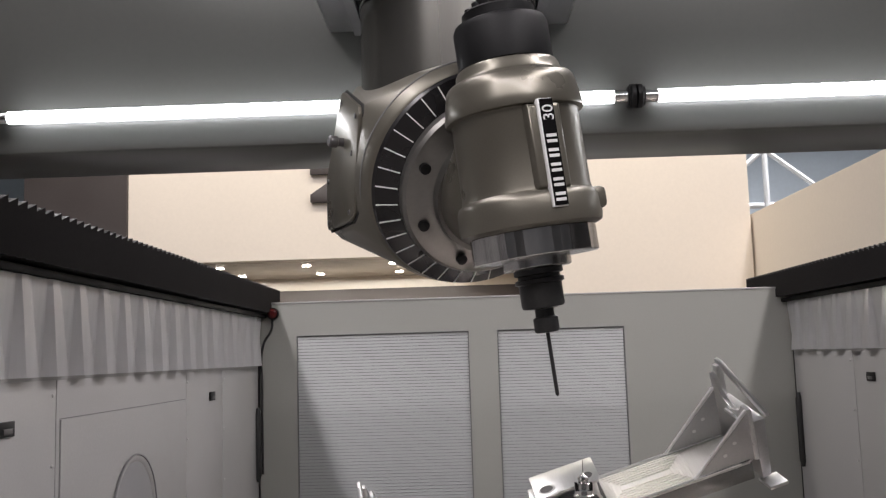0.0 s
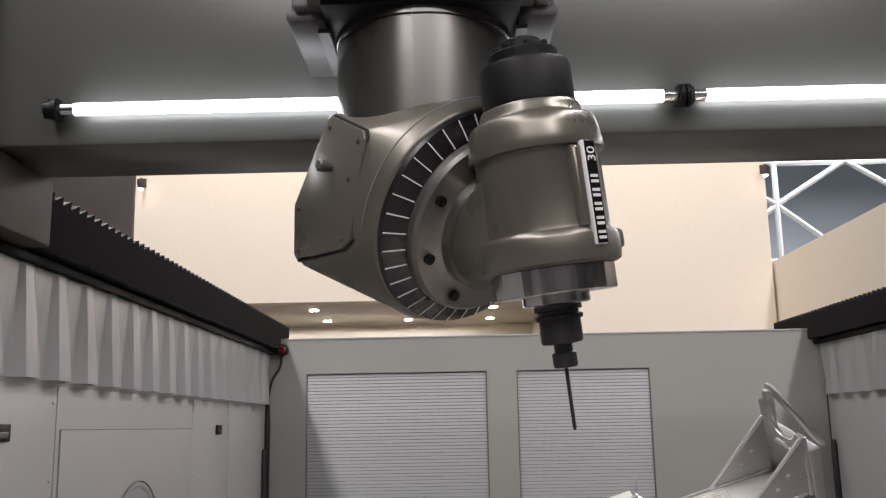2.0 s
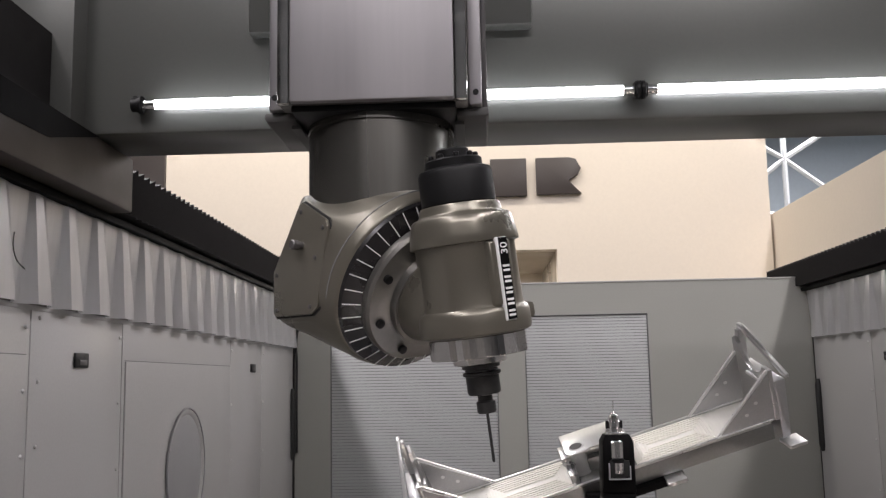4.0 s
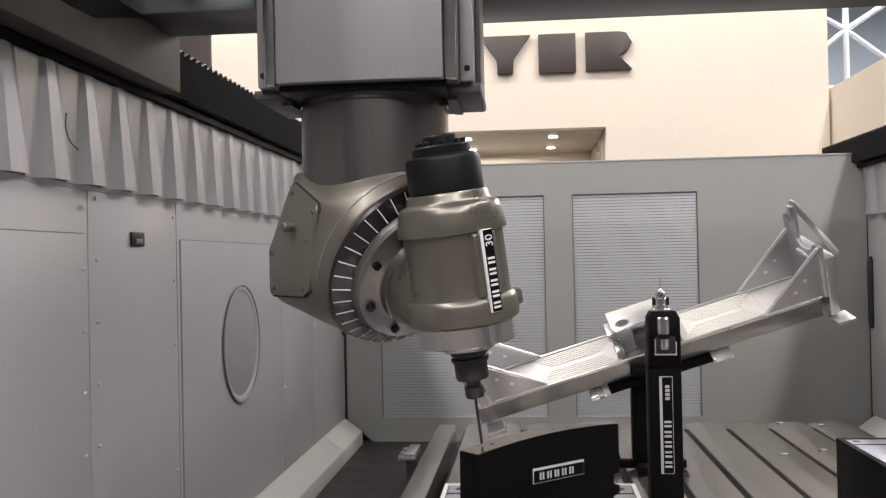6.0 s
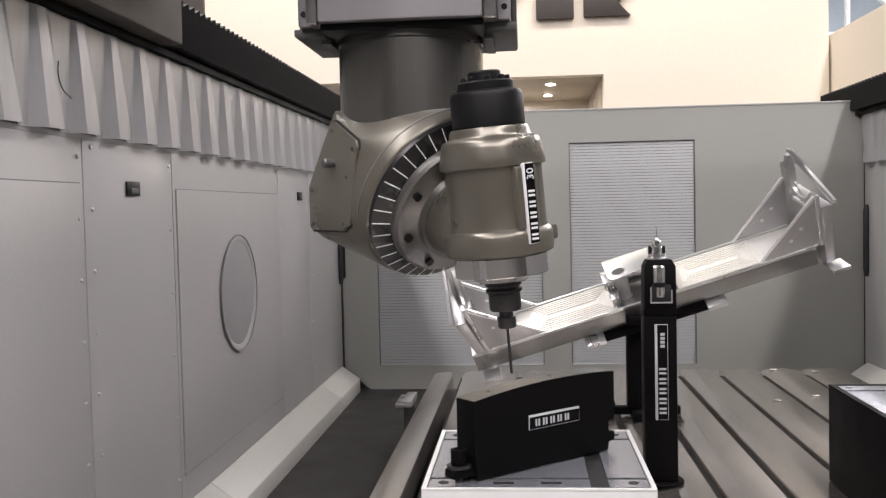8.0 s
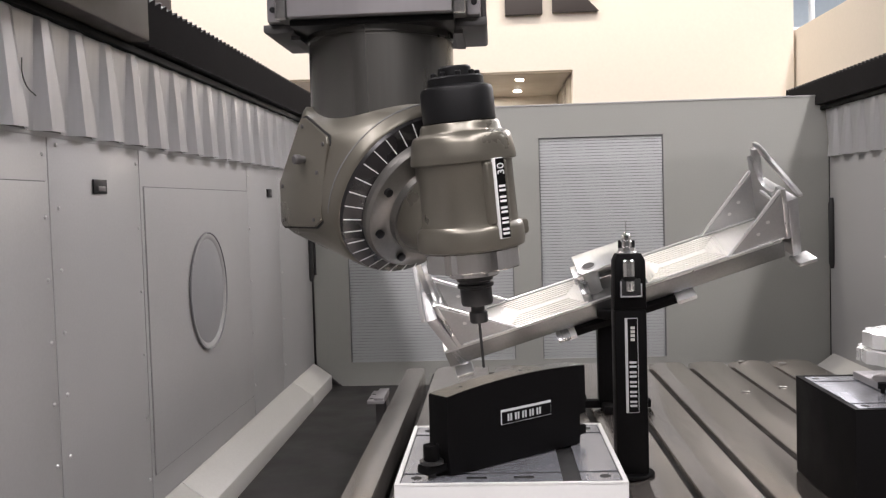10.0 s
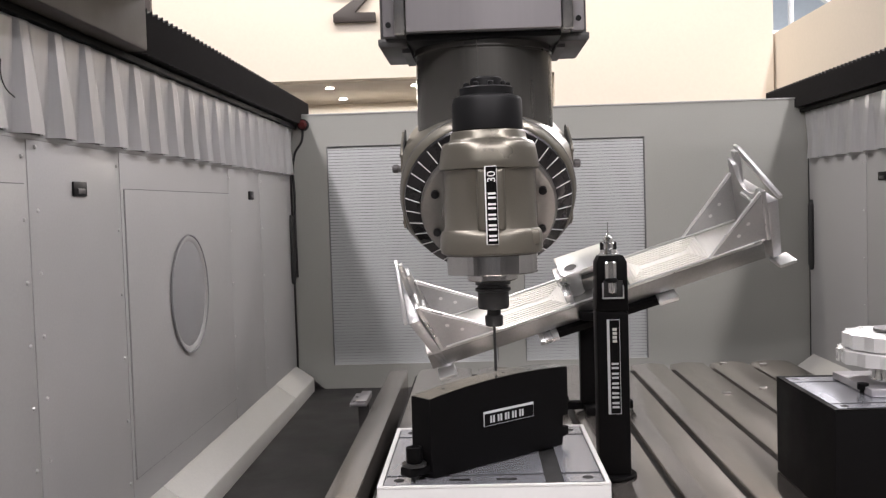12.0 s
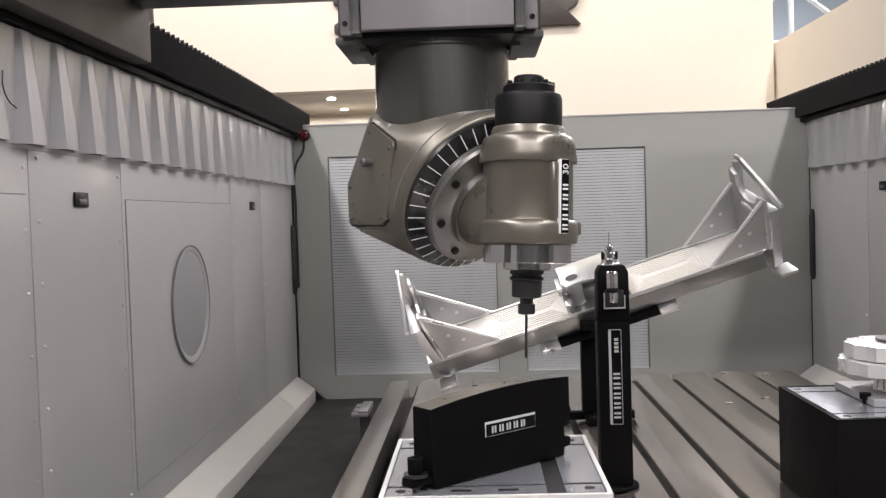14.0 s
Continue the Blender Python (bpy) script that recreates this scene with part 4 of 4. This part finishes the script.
part("nose_ring", turned([(0.074, zz(0.148)), (0.080, zz(0.152)), (0.080, zz(0.174))], 48), NOSE_STEEL, unit)
part("tool_holder", turned([(0.030, zz(0.055)), (0.047, zz(0.058)), (0.050, zz(0.064)), (0.050, zz(0.112)), (0.057, zz(0.115)), (0.057, zz(0.124)), (0.049, zz(0.127)), (0.049, zz(0.133)), (0.057, zz(0.136)), (0.057, zz(0.147))], 40), HOLDER, unit, "black tool holder")
part("collet_nut", turned([(0.018, zz(0.0)), (0.026, zz(0.001)), (0.029, zz(0.006)), (0.029, zz(0.034)), (0.022, zz(0.038)), (0.022, zz(0.056))], 32), HOLDER, unit)
part("drill", turned([(0.0008, zz(-0.147)), (0.0046, zz(-0.142)), (0.0046, zz(0.002))], 12), HOLDER, unit, "slim dark drill")
part("motor_cap", turned([(0.108, zz(0.623)), (0.112, zz(0.626)), (0.112, zz(0.715)), (0.107, zz(0.728)), (0.092, zz(0.734))], 56), BLACK_PLASTIC, unit, "black motor cap")
part("cap_crown", turned([(0.086, zz(0.733)), (0.086, zz(0.757)), (0.080, zz(0.762)), (0.052, zz(0.764)), (0.050, zz(0.788)), (0.045, zz(0.793))], 40), BLACK_PLASTIC, unit)
for i in range(9):
    a = 2 * math.pi * i / 9
    part("plug", turned([(0.009, 0), (0.009, 0.012), (0.006, 0.015)], 10, Matrix.Translation((0.068 * math.cos(a), 0.068 * math.sin(a), zz(0.761)))), BLACK_PLASTIC, unit)
plate = part("name_plate", cube(-0.019, 0.019, -0.169, -0.150, zz(0.268), zz(0.507), 0.003), TICK_WHITE, unit, "white-edged black plate with light blocks")
part("plate_field", cube(-0.0145, 0.0175, -0.1705, -0.168, zz(0.271), zz(0.505)), BLACK_PAINT, plate)
for k in range(5):
    z0 = 0.282 + 0.032 * k
    for d in (0.0, 0.0125):
        part("plate_block", cube(-0.0105, 0.0135, -0.1720, -0.1704, zz(z0 + d - 0.002), zz(z0 + d + 0.0045)), TICK_WHITE, plate)


def lettering(text, size, m, parent, mat, name="figures"):
    cu = bpy.data.curves.new(name, "FONT")
    cu.body, cu.size, cu.extrude, cu.align_x, cu.align_y = text, size, 0.0006, "CENTER", "CENTER"
    tmp = new(name, cu)
    me = bpy.data.meshes.new_from_object(tmp.evaluated_get(bpy.context.evaluated_depsgraph_get()))
    bpy.data.objects.remove(tmp)
    me.materials.clear()
    me.materials.append(mat)
    ob = new(name, me)
    ob.parent = parent
    ob.matrix_basis = m
    return ob


lettering("30", 0.036, Matrix.Translation((0.003, -0.1712, zz(0.474))) @ pose(0, 0, 0, 90, 0, 0) @ Matrix.Rotation(radians(90), 4, "Z"), plate, TICK_WHITE)


def motions():
    # time, ram x y z, turn about the column, tilt about the inclined axis
    rows = [
        (0.0, -0.282, 2.807, 1.981, 24.0, 8.4),
        (0.5, -0.371, 3.720, 1.917, 31.8, 9.4),
        (1.0, -0.418, 3.818, 1.891, 39.8, 9.9),
        (1.5, -0.421, 3.450, 1.881, 44.2, 9.7),
        (2.0, -0.518, 3.098, 1.832, 43.6, 9.8),
        (2.2, -0.494, 3.017, 1.827, 43.6, 9.8),
        (4.3, -0.800, 3.120, 1.320, 44.3, 9.9),
        (4.5, -0.870, 3.122, 1.221, 44.3, 9.9),
        (5.0, -0.874, 3.115, 1.216, 44.3, 9.9),
        (5.5, -0.875, 3.118, 1.215, 44.2, 9.8),
        (6.0, -0.870, 3.112, 1.180, 44.2, 9.8),
        (6.5, -0.868, 3.102, 1.176, 44.1, 9.8),
        (7.0, -0.872, 3.105, 1.208, 44.1, 9.8),
        (7.2, -0.872, 3.105, 1.209, 44.1, 9.8),
        (7.5, -0.766, 3.209, 1.219, 43.1, 6.3),
        (8.0, -0.746, 3.217, 1.222, 42.9, 6.2),
        (10.2, -0.742, 3.222, 1.224, 42.6, 6.1),
        (10.5, -0.682, 3.260, 1.240, 36.4, 5.4),
        (11.0, -0.386, 3.423, 1.241, 5.9, 1.5),
        (11.5, -0.330, 3.436, 1.239, 0.6, 0.4),
        (12.0, -0.331, 3.436, 1.206, 0.6, 0.4),
        (12.5, -0.331, 3.438, 1.202, 0.6, 0.4),
        (13.0, -0.330, 3.441, 1.250, 0.6, 0.4),
        (13.5, -0.373, 3.450, 1.255, 13.3, -1.1),
        (14.0, -0.487, 3.467, 1.260, 39.3, -3.5),
    ]
    walk(ram, [(t, pose(x, y, z)) for t, x, y, z, c, a in rows])
    walk(gantry, [(t, pose(0, y - (0.22 if t < 1.8 else 0.16 if t < 3 else 0.0), 0)) for t, x, y, z, c, a in rows])
    walk(swivel, [(t, pose(0, 0, 0, 0, 0, c)) for t, x, y, z, c, a in rows])
    hub = Matrix.Translation((0, -ARM, ZA))
    walk(unit, [(t, pose(0, 0, 0, 0, 0, c) @ hub @ Matrix.Rotation(radians(a), 4, TILT)) for t, x, y, z, c, a in rows])


motions()
